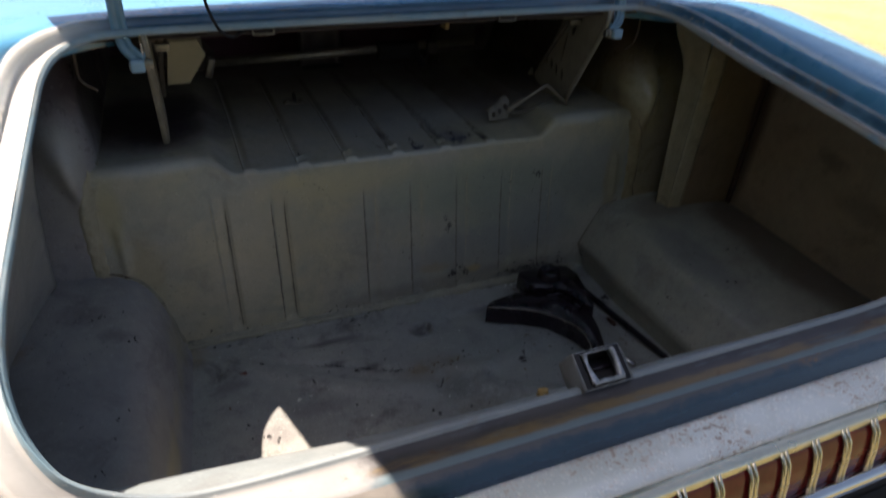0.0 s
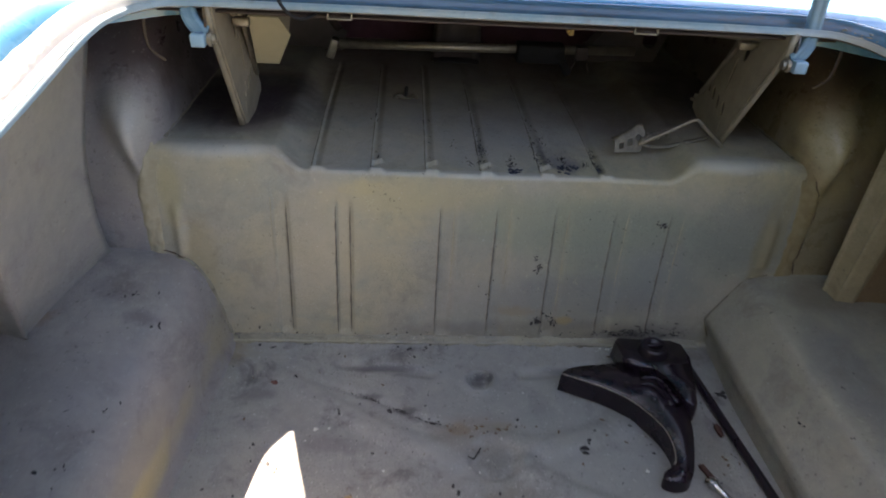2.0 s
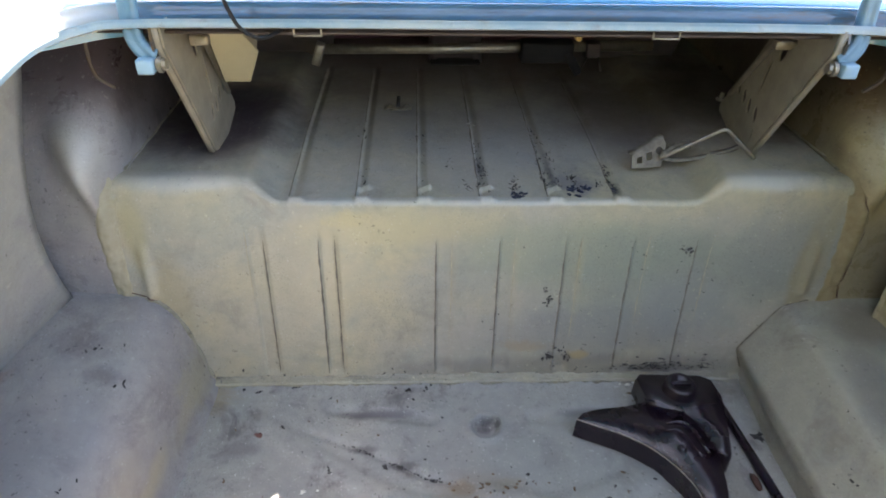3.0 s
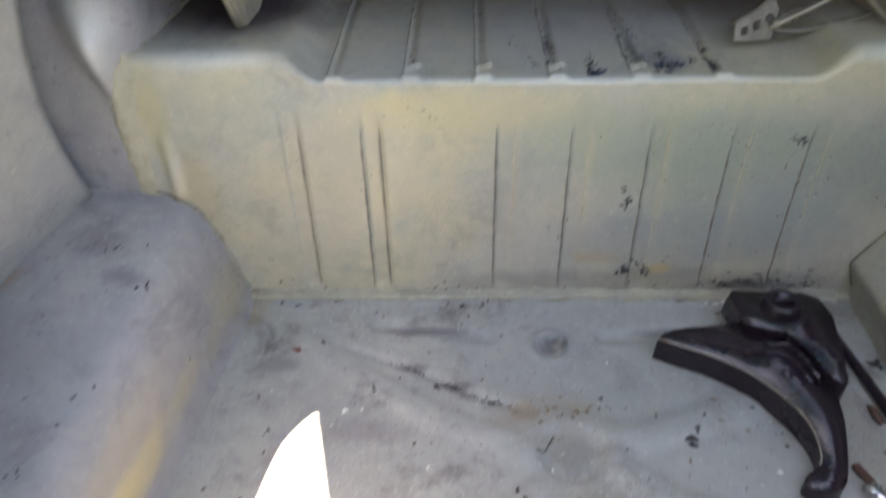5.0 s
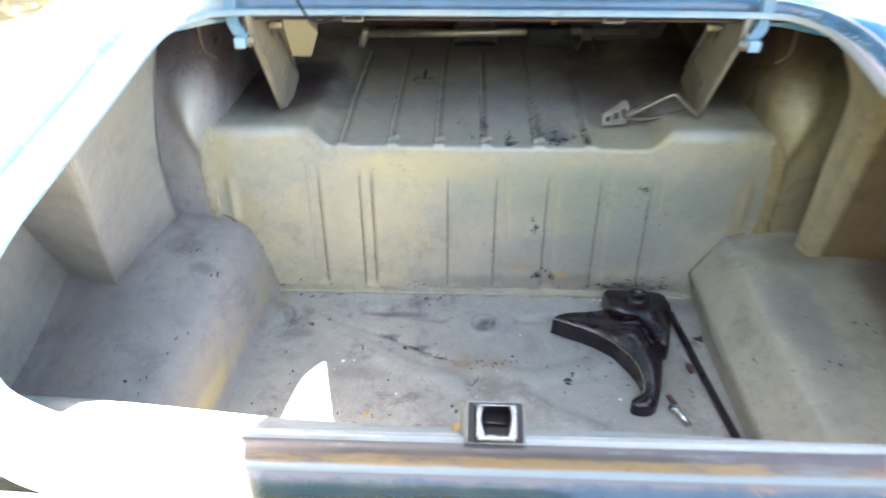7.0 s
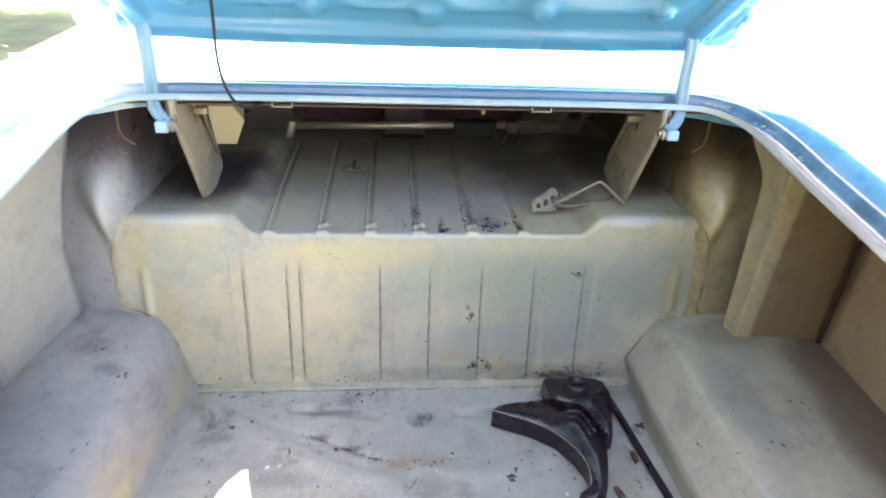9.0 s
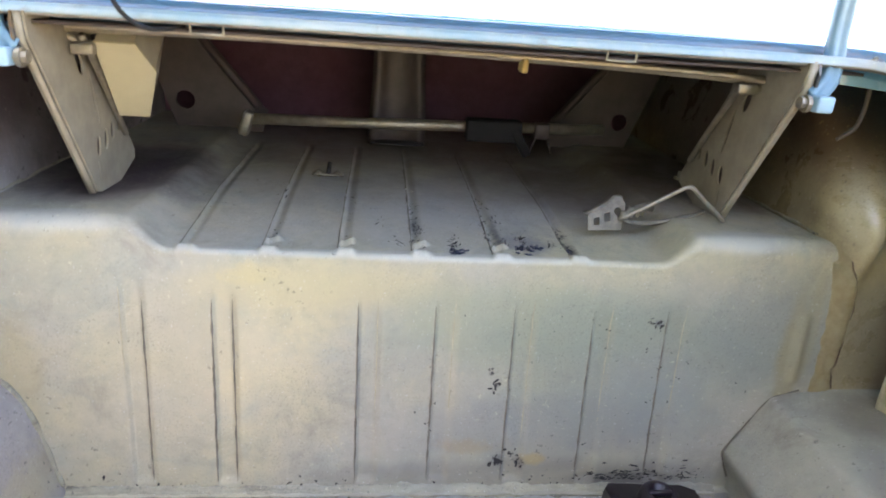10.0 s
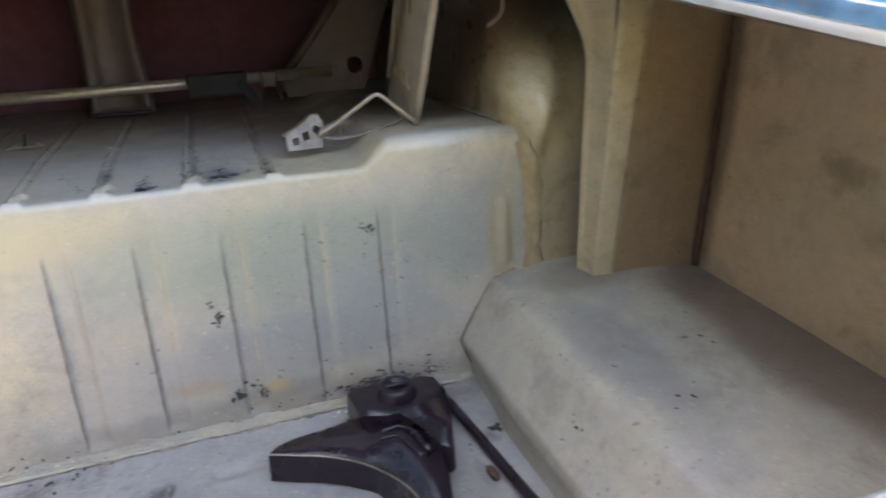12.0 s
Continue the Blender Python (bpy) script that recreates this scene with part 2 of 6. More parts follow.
m_wall = trunk_paint("bulkhead paint", BEIGE, (0.505, 0.445, 0.295), (0.25, 0.225, 0.18), 0.5, 0.55, rough=0.46, coat=0.3, cool=(0.325, 0.355, 0.32), marks=(
    ((-0.15, 0.02, 0.715), (0.24, 0.06, 0.055), (0.53, 0.45, 0.27), 0.6),
    ((-0.33, 0.02, 0.60), (0.14, 0.06, 0.16), (0.46, 0.40, 0.28), 0.45),
    ((0.18, 0.02, 0.66), (0.34, 0.06, 0.09), (0.345, 0.36, 0.255), 0.6),
    ((0.34, 0.02, 0.60), (0.30, 0.06, 0.18), (0.265, 0.295, 0.245), 0.6),
    ((0.22, 0.01, 0.47), (0.32, 0.06, 0.09), (0.285, 0.28, 0.265), 0.55),
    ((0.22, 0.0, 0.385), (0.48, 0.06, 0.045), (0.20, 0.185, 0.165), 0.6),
    ((0.09, 0.0, 0.44), (0.08, 0.05, 0.018), OCHRE, 0.3),
    ((0.20, 0.0, 0.42), (0.03, 0.05, 0.014), (0.48, 0.31, 0.10), 0.5),
    ((0.141, 0.0, 0.415), (0.014, 0.05, 0.017), (0.05, 0.05, 0.07), 0.5),
    ((0.178, 0.0, 0.41), (0.012, 0.05, 0.016), (0.09, 0.07, 0.07), 0.5),
    ((0.128, 0.01, 0.555), (0.010, 0.05, 0.010), (0.04, 0.04, 0.05), 0.5),
    ((0.118, 0.01, 0.575), (0.006, 0.05, 0.006), (0.05, 0.05, 0.06), 0.5),
    ((0.383, 0.02, 0.667), (0.012, 0.05, 0.008), (0.06, 0.07, 0.12), 0.5),
    ((0.40, 0.0, 0.55), (0.12, 0.05, 0.12), (0.30, 0.31, 0.31), 0.45),
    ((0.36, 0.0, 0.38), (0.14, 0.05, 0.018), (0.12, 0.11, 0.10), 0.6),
    ((-0.26, 0.02, 0.735), (0.05, 0.05, 0.022), (0.55, 0.46, 0.25), 0.6),
    ((-0.05, 0.02, 0.60), (0.10, 0.05, 0.10), (0.30, 0.31, 0.28), 0.3),
    ((-0.60, 0.02, 0.56), (0.05, 0.06, 0.14), (0.42, 0.33, 0.16), 0.4),
    ((0.60, 0.02, 0.66), (0.15, 0.06, 0.15), (0.265, 0.282, 0.255), 0.6),
    ((0.62, 0.02, 0.60), (0.03, 0.06, 0.18), (0.36, 0.28, 0.13), 0.5),
    ((0.16, 0.10, 0.78), (0.09, 0.06, 0.03), (0.10, 0.11, 0.18), 0.55),
    ((0.125, 0.13, 0.78), (0.012, 0.10, 0.03), (0.03, 0.03, 0.04), 0.8),
    ((-0.012, 0.14, 0.78), (0.010, 0.09, 0.03), (0.03, 0.03, 0.04), 0.8),
    ((0.24, 0.08, 0.78), (0.010, 0.05, 0.03), (0.03, 0.03, 0.04), 0.8),
    # shade at the back of the shelf put into the colour
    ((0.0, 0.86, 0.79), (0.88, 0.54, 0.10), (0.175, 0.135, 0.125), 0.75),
    # light on the shelf's front edge and raised ends painted in pale
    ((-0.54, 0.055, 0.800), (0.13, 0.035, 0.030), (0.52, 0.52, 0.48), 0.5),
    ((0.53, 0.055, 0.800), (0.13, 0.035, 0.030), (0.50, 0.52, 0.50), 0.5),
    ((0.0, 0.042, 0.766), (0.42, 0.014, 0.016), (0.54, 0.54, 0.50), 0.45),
    # greyer shelf, then shade in the colour at right rear and both ends
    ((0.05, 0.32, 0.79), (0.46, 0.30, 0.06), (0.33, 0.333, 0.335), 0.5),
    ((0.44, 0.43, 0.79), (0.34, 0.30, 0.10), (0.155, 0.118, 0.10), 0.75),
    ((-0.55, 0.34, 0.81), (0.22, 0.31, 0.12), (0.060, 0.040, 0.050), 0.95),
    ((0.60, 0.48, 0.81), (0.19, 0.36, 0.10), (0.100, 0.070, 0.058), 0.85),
    ((0.645, 0.02, 0.68), (0.018, 0.06, 0.14), (0.38, 0.33, 0.21), 0.5),
    ((-0.640, 0.02, 0.70), (0.03, 0.06, 0.12), (0.44, 0.38, 0.20), 0.5)))
m_side_left = trunk_paint("lilac side paint", (0.370, 0.356, 0.335), (0.405, 0.38, 0.32), (0.22, 0.19, 0.18), 0.4, 0.5, rough=0.48, cool=(0.32, 0.30, 0.32))
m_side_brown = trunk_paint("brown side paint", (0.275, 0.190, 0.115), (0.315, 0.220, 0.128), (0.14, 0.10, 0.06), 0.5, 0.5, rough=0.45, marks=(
    ((0.980, -0.095, 0.8), (0.03, 0.03, 0.5), (0.10, 0.055, 0.04), 0.7),
    ((0.975, -0.35, 0.78), (0.05, 0.06, 0.03), (0.08, 0.06, 0.05), 0.5),
    ((0.975, -0.5, 0.70), (0.05, 0.14, 0.05), (0.14, 0.10, 0.08), 0.4)))
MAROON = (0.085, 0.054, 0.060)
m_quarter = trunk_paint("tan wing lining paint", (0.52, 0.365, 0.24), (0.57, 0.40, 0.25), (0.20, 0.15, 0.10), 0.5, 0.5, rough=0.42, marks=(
    ((0.980, -0.095, 0.8), (0.03, 0.05, 0.5), (0.13, 0.075, 0.05), 0.7),
    ((0.975, -0.35, 0.78), (0.05, 0.06, 0.03), (0.10, 0.075, 0.06), 0.5),
    ((0.975, -0.5, 0.70), (0.05, 0.14, 0.05), (0.18, 0.13, 0.10), 0.4)))
m_flange_strip = trunk_paint("yellowed flange paint", (0.42, 0.345, 0.22), (0.50, 0.415, 0.27), (0.17, 0.125, 0.08), 0.5, 0.6, rough=0.36)
m_arch_left = trunk_paint("lilac wheel arch paint", (0.335, 0.310, 0.315), (0.375, 0.34, 0.30), (0.17, 0.14, 0.14), 0.5, 0.5, rough=0.30, coat=0.5, marks=(
    ((-0.660, 0.02, 0.69), (0.035, 0.06, 0.14), (0.44, 0.38, 0.20), 0.5),
    # soft highlight on the bulge put into the colour
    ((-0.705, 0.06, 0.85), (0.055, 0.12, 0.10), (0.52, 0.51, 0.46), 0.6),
    # dark maroon over the inner face and across the top
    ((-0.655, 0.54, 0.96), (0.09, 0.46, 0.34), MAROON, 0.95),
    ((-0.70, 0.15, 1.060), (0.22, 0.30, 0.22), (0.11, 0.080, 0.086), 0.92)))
m_arch = trunk_paint("yellowed wheel arch paint", (0.335, 0.270, 0.175), (0.40, 0.32, 0.17), (0.15, 0.105, 0.06), 0.5, 0.5, rough=0.28, coat=0.6, marks=(
    ((0.660, 0.02, 0.69), (0.035, 0.06, 0.14), (0.42, 0.34, 0.17), 0.45),
    ((0.74, 0.02, 0.66), (0.11, 0.08, 0.13), (0.245, 0.21, 0.14), 0.55),
    # bright patch painted where the bulge catches the light
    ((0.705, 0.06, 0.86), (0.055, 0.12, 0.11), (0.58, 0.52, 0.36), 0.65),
    # dark brown over the inner face and across the top
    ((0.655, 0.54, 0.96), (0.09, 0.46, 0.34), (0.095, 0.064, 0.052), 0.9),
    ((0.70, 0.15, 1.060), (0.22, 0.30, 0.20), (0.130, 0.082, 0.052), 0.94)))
m_ledge = trunk_paint("ledge paint", (0.350, 0.316, 0.312), (0.385, 0.350, 0.322), (0.185, 0.155, 0.155), 0.65, 0.6, rough=0.45, cool=(0.285, 0.275, 0.278), marks=(
    ((-0.605, -0.45, 0.42), (0.03, 0.30, 0.09), (0.40, 0.33, 0.24), 0.5),
    # bright yellow glint along the ledge's foot, put into the colour
    ((-0.572, -0.08, 0.385), (0.014, 0.14, 0.05), (0.44, 0.37, 0.23), 0.6),
    ((-0.582, -0.22, 0.385), (0.012, 0.16, 0.05), (0.46, 0.38, 0.23), 0.65),
    ((-0.590, -0.36, 0.385), (0.011, 0.16, 0.05), (0.49, 0.40, 0.23), 0.75),
    ((-0.597, -0.50, 0.39), (0.010, 0.16, 0.05), (0.52, 0.42, 0.23), 0.85),
    ((-0.565, -0.05, 0.42), (0.03, 0.10, 0.10), (0.42, 0.36, 0.22), 0.5),
    ((-0.72, -0.12, 0.56), (0.07, 0.035, 0.05), (0.16, 0.135, 0.145), 0.5),
    ((-0.66, -0.17, 0.55), (0.05, 0.022, 0.05), (0.17, 0.145, 0.15), 0.6),
    ((-0.80, -0.30, 0.53), (0.12, 0.10, 0.06), (0.27, 0.25, 0.25), 0.5),
    ((-0.83, -0.185, 0.55), (0.04, 0.03, 0.05), (0.30, 0.18, 0.10), 0.5),
    ((-0.90, -0.2, 0.5), (0.05, 0.3, 0.1), (0.24, 0.20, 0.20), 0.4)))
m_ledge_right = trunk_paint("warm ledge paint", (0.395, 0.37, 0.305), (0.43, 0.395, 0.31), (0.20, 0.165, 0.13), 0.5, 0.55, rough=0.42, cool=(0.30, 0.295, 0.285), marks=(
    ((0.67, -0.30, 0.54), (0.07, 0.24, 0.05), (0.24, 0.225, 0.215), 0.6),
    ((0.66, -0.28, 0.53), (0.03, 0.04, 0.05), (0.17, 0.15, 0.13), 0.3),
    ((0.70, -0.42, 0.52), (0.04, 0.03, 0.05), (0.19, 0.165, 0.15), 0.3),
    ((0.565, -0.335, 0.49), (0.012, 0.012, 0.03), (0.06, 0.05, 0.05), 0.8),
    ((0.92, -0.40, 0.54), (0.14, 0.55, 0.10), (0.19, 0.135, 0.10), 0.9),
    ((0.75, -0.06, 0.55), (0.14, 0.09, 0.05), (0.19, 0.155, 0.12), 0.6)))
m_sill = trunk_paint("sill paint", (0.29, 0.325, 0.335), (0.35, 0.37, 0.365), (0.20, 0.185, 0.17), 0.4, 0.6, rough=0.36)


def flange_paint():
    """Beige-grey along the sill, thin worn blue round the sides and front."""
    n = Nodes("flange paint")
    xyz = n.t.nodes.new("ShaderNodeSeparateXYZ")
    n.t.links.new(n.where, xyz.inputs[0])
    long = n.noise(7.0, 6.0, 0.7)
    blue = n.mix(n.ramp(long, 0.35, 0.65), (0.24, 0.37, 0.45), (0.40, 0.47, 0.50))
    sill = n.mix(n.ramp(long, 0.35, 0.65), (0.23, 0.27, 0.295), (0.30, 0.325, 0.33))
    c = n.mix(n.ramp(xyz.outputs[2], 0.81, 0.88), sill, blue)
    worn = n.math("MULTIPLY", n.ramp(xyz.outputs[0], 0.50, 0.62), n.ramp(n.noise(8.0, 6.0, 0.7), 0.36, 0.50))
    c = n.mix(n.math("MULTIPLY", worn, 0.85), c, (0.42, 0.38, 0.32))
    c = n.mix(n.ramp(n.noise(26.0, 6.0, 0.7), 0.56, 0.72, 0.0, 0.5), c, (0.23, 0.19, 0.15))
    c = n.mix(n.ramp(n.noise(190.0, 2.0, 0.5), 0.69, 0.74, 0.0, 0.45), c, (0.60, 0.60, 0.58))
    n.bump(n.noise(60.0, 5.0), 0.3, 0.001)
    return n.done(c, n.ramp(long, 0.3, 0.7, 0.28, 0.45))


m_flange = flange_paint()


def body_blue():
    n = Nodes("blue car paint")
    c = n.mix(n.noise(2.0, 3.0), (0.090, 0.315, 0.53), (0.105, 0.34, 0.56))
    c = n.mix(n.ramp(n.noise(24.0, 6.0, 0.7), 0.60, 0.85, 0.0, 0.10), c, (0.25, 0.36, 0.44))
    n.bump(n.noise(60.0, 3.0), 0.05, 0.001)
    return n.done(c, n.ramp(n.noise(9.0, 5.0), 0.3, 0.7, 0.22, 0.42), 0.0, Coat_Weight=1.0, Coat_Roughness=0.08)


m_blue = body_blue()


def gutter_paint():
    """Worn gutter wall: dark and rusted along the sill, blue round the sides and front; its sunlit left is painted
    pale.
    """
    n = Nodes("worn gutter paint")
    xyz = n.t.nodes.new("ShaderNodeSeparateXYZ")
    n.t.links.new(n.where, xyz.inputs[0])
    up = n.ramp(xyz.outputs[2], 0.81, 0.90)
    long = n.noise(5.0, 6.0, 0.7, stretch=(0.5, 3.0, 3.0))
    fray = n.math("MULTIPLY", n.math("SUBTRACT", n.noise(22.0, 8.0, 0.75, stretch=(0.6, 1.5, 1.5)), 0.5), 0.026)
    out = n.math("ADD", xyz.outputs[1], fray)
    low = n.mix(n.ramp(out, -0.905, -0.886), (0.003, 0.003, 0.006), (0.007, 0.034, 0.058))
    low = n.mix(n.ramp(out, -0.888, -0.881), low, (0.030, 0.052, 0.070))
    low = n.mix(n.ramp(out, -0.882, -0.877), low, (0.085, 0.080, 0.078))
    low = n.mix(n.math("MULTIPLY", n.ramp(n.noise(8.0, 6.0, 0.75), 0.54, 0.66), n.ramp(out, -0.888, -0.880)), low, (0.20, 0.10, 0.03))
    high = n.mix(n.ramp(long, 0.35, 0.65), (0.050, 0.115, 0.18), (0.10, 0.20, 0.29))
    high = n.mix(n.ramp(n.noise(12.0, 6.0, 0.75, stretch=(0.4, 2.0, 2.0)), 0.50, 0.66, 0.0, 0.75), high, (0.15, 0.115, 0.085))
    n.bump(n.noise(70.0, 5.0), 0.4, 0.001)
    # sunlight on the left put into the colour: sill and side turn pale
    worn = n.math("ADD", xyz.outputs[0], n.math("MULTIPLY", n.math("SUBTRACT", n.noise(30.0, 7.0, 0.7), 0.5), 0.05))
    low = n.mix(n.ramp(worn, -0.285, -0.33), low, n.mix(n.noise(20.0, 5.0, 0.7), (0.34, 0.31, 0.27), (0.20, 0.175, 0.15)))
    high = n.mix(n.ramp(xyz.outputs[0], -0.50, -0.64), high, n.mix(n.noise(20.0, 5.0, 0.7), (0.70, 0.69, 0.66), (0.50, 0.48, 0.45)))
    return n.done(n.mix(up, low, high), n.ramp(long, 0.3, 0.7, 0.08, 0.18), 0.0, Coat_Weight=0.9, Coat_Roughness=0.08)


m_gutter = gutter_paint()


def taupe_paint():
    n = Nodes("taupe gutter paint")
    xyz = n.t.nodes.new("ShaderNodeSeparateXYZ")
    n.t.links.new(n.where, xyz.inputs[0])
    up = n.ramp(xyz.outputs[2], 0.82, 0.92)
    long = n.noise(5.0, 6.0, 0.7)
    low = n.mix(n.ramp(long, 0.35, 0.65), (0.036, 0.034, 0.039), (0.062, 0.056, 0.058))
    out = n.math("ADD", xyz.outputs[1], n.math("MULTIPLY", n.math("SUBTRACT", n.noise(9.0, 6.0, 0.75), 0.5), 0.012))
    rusty = n.ramp(n.noise(11.0, 7.0, 0.72, stretch=(0.5, 3.0, 3.0)), 0.40, 0.60)
    low = n.mix(n.ramp(out, -0.860, -0.867), low, n.mix(long, (0.085, 0.15, 0.19), (0.16, 0.20, 0.21)))
    low = n.mix(n.math("MULTIPLY", n.math("MULTIPLY", n.ramp(out, -0.846, -0.852), n.ramp(out, -0.868, -0.861)), rusty), low, (0.17, 0.115, 0.055))
    low = n.mix(n.ramp(n.noise(30.0, 6.0, 0.7, stretch=(0.3, 2.0, 2.0)), 0.55, 0.68, 0.0, 0.6), low, (0.10, 0.13, 0.15))
    # left end of the sill paled here in place of direct sun
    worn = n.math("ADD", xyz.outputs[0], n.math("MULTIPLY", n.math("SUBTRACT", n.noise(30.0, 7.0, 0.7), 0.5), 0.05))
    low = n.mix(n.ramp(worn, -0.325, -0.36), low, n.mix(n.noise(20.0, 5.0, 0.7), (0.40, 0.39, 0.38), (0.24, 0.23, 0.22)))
    scab = n.math("MULTIPLY", n.ramp(n.noise(34.0, 5.0, 0.7, stretch=(0.6, 1.4, 1.4)), 0.60, 0.66), n.math("MULTIPLY", n.ramp(out, -0.843, -0.850), n.ramp(out, -0.876, -0.868)))
    low = n.mix(n.math("MULTIPLY", scab, 0.85), low, (0.085, 0.042, 0.022))
    high = n.mix(n.ramp(long, 0.35, 0.65), (0.36, 0.34, 0.31), (0.47, 0.45, 0.41))
    high = n.mix(n.ramp(n.noise(16.0, 6.0, 0.75), 0.52, 0.66, 0.0, 0.7), high, (0.11, 0.095, 0.085))
    high = n.mix(n.ramp(xyz.outputs[0], 0.45, 0.62, 0.0, 0.8), high, n.mix(n.noise(18.0, 6.0, 0.7), (0.085, 0.058, 0.055), (0.22, 0.16, 0.14)))
    # left side of the gutter paled for the sun that falls on it
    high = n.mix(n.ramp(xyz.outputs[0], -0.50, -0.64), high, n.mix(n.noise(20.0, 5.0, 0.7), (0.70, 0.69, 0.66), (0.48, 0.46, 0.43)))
    n.bump(n.noise(70.0, 5.0), 0.15, 0.001)
    return n.done(n.mix(up, low, high), n.ramp(long, 0.3, 0.7, 0.24, 0.42), 0.0, Specular_IOR_Level=0.5)


m_taupe = taupe_paint()


def plain(name, colour, rough=0.5, metal=0.0, vary=0.25, scale=40.0, bump=0.15, second=None):
    n = Nodes(name)
    f = n.noise(scale, 6.0, 0.65)
    big = n.noise(scale * 0.14, 4.0, 0.6)
    c = n.mix(n.ramp(f, 0.3, 0.7), colour, second or tuple(v * (1 - vary) for v in colour))
    c = n.mix(n.ramp(big, 0.4, 0.7, 0.0, 0.5), c, tuple(v * (1 - vary * 0.7) for v in colour))
    n.bump(f, bump, 0.001)
    return n.done(c, n.ramp(big, 0.3, 0.7, max(rough - 0.08, 0.03), rough + 0.1), metal)


# the body's blue, darkened for the shaded inside of the lid
m_blue_shaded = plain("shaded blue inner paint", (0.055, 0.245, 0.45), 0.26, 0.0, 0.12, 6.0, 0.05)
m_jack = plain("black jack paint", (0.012, 0.007, 0.013), 0.26, 0.0, 0.4, 50.0, 0.3, (0.024, 0.013, 0.019))
m_black = plain("black rubber", (0.011, 0.010, 0.013), 0.75)
m_bracket = plain("bracket paint", (0.37, 0.325, 0.25), 0.45, 0.0, 0.25, 25.0, 0.2)
m_boxpaint = plain("cream box paint", (0.52, 0.46, 0.31), 0.5, 0.0, 0.12, 12.0, 0.1)
m_rod = plain("dull bare steel", (0.42, 0.37, 0.30), 0.38, 0.6, 0.3, 60.0, 0.2)
m_steel = plain("bright steel", (0.62, 0.62, 0.62), 0.25, 0.95, 0.2, 80.0, 0.1)
m_lip = plain("rubbed grey steel", (0.50, 0.52, 0.54), 0.35, 0.6, 0.5, 120.0, 0.4, (0.20, 0.21, 0.23))
m_cheek = plain("dull grey paint", (0.17, 0.175, 0.18), 0.5, 0.0, 0.3, 40.0, 0.2)
m_chrome = plain("chrome", (0.68, 0.68, 0.66), 0.12, 1.0, 0.1, 30.0, 0.03)
m_gold = plain("yellowed chrome", (0.72, 0.68, 0.54), 0.22, 0.75, 0.15, 40.0, 0.05)
m_seat = plain("maroon seat backing", (0.125, 0.048, 0.070), 0.85, 0.0, 0.3, 30.0, 0.3)
m_struct = plain("primer brown steel", (0.088, 0.062, 0.057), 0.5, 0.0, 0.3, 25.0, 0.2)
m_cream = plain("cream sealer", (0.36, 0.32, 0.23), 0.6, 0.0, 0.35, 60.0, 0.6, (0.22, 0.18, 0.13))
m_putty = plain("seam sealer", (0.46, 0.41, 0.30), 0.5, 0.0, 0.45, 45.0, 0.8, (0.38, 0.325, 0.21))
m_putty_brown = plain("browned seam sealer", (0.37, 0.30, 0.175), 0.45, 0.0, 0.45, 45.0, 0.8, (0.27, 0.20, 0.10))
m_foam = plain("yellow foam", (0.42, 0.28, 0.11), 0.9, 0.0, 0.3, 90.0, 0.8)
m_arm = plain("weathered pale blue paint", (0.19, 0.33, 0.43), 0.3, 0.0, 0.3, 22.0, 0.1, (0.13, 0.27, 0.39))
m_hingecap = plain("pale blue plastic", (0.33, 0.52, 0.66), 0.4, 0.0, 0.1)
m_chip = plain("dark paint chips", (0.035, 0.03, 0.03), 0.6, 0.0, 0.4)
m_gap = plain("dark rust", (0.105, 0.048, 0.034), 0.75, 0.0, 0.5, 30.0, 0.5)
m_leaf = plain("dry leaf crumbs", (0.20, 0.125, 0.07), 0.8, 0.0, 0.5, 60.0)
m_rust = plain("red rust", (0.22, 0.09, 0.07), 0.8, 0.0, 0.4)
m_white = plain("pale flakes", (0.72, 0.70, 0.64), 0.6, 0.0, 0.1)
m_lens = plain("red lens", (0.16, 0.012, 0.014), 0.12, 0.0, 0.35, 14.0, 0.05, (0.09, 0.008, 0.012))
m_seam = trunk_paint("dirty sealer", (0.30, 0.28, 0.225), (0.40, 0.36, 0.25), (0.10, 0.085, 0.07), 1.0, 1.0, rough=0.55, streaks=(0.5, 4.0, 4.0))
m_bluespill = plain("dark blue paint", (0.028, 0.040, 0.085), 0.4, 0.0, 0.4, 60.0, 0.2, (0.05, 0.055, 0.08))
m_wire = plain("tan cable", (0.115, 0.085, 0.062), 0.6)


def speckled_metal():
    """Dull bright metal with brown pits, thickest along its inner edge."""
    n = Nodes("pitted bright trim")
    xyz = n.t.nodes.new("ShaderNodeSeparateXYZ")
    n.t.links.new(n.where, xyz.inputs[0])
    inner = n.ramp(xyz.outputs[1], -0.938, -0.908, 0.0, 0.10)
    patch = n.math("ADD", n.noise(11.0, 5.0, 0.65), inner)
    large = n.math("MULTIPLY", n.ramp(n.noise(150.0, 2.0, 0.5), 0.54, 0.60), n.ramp(patch, 0.50, 0.62))
    fine = n.math("MULTIPLY", n.ramp(n.noise(330.0, 2.0, 0.5), 0.56, 0.62), n.ramp(patch, 0.44, 0.56))
    pits = n.math("MAXIMUM", large, n.math("MULTIPLY", fine, 0.8))
    c = n.mix(n.ramp(n.noise(24.0, 6.0, 0.7), 0.48, 0.66, 0.0, 0.5), (0.86, 0.90, 0.87), (0.74, 0.77, 0.72))
    c = n.mix(n.math("MULTIPLY", pits, 0.80), c, (0.34, 0.25, 0.19))
    n.bump(pits, 0.25, 0.0006)
    return n.done(c, n.math("ADD", n.math("MULTIPLY", pits, 0.4), 0.24), 0.26)


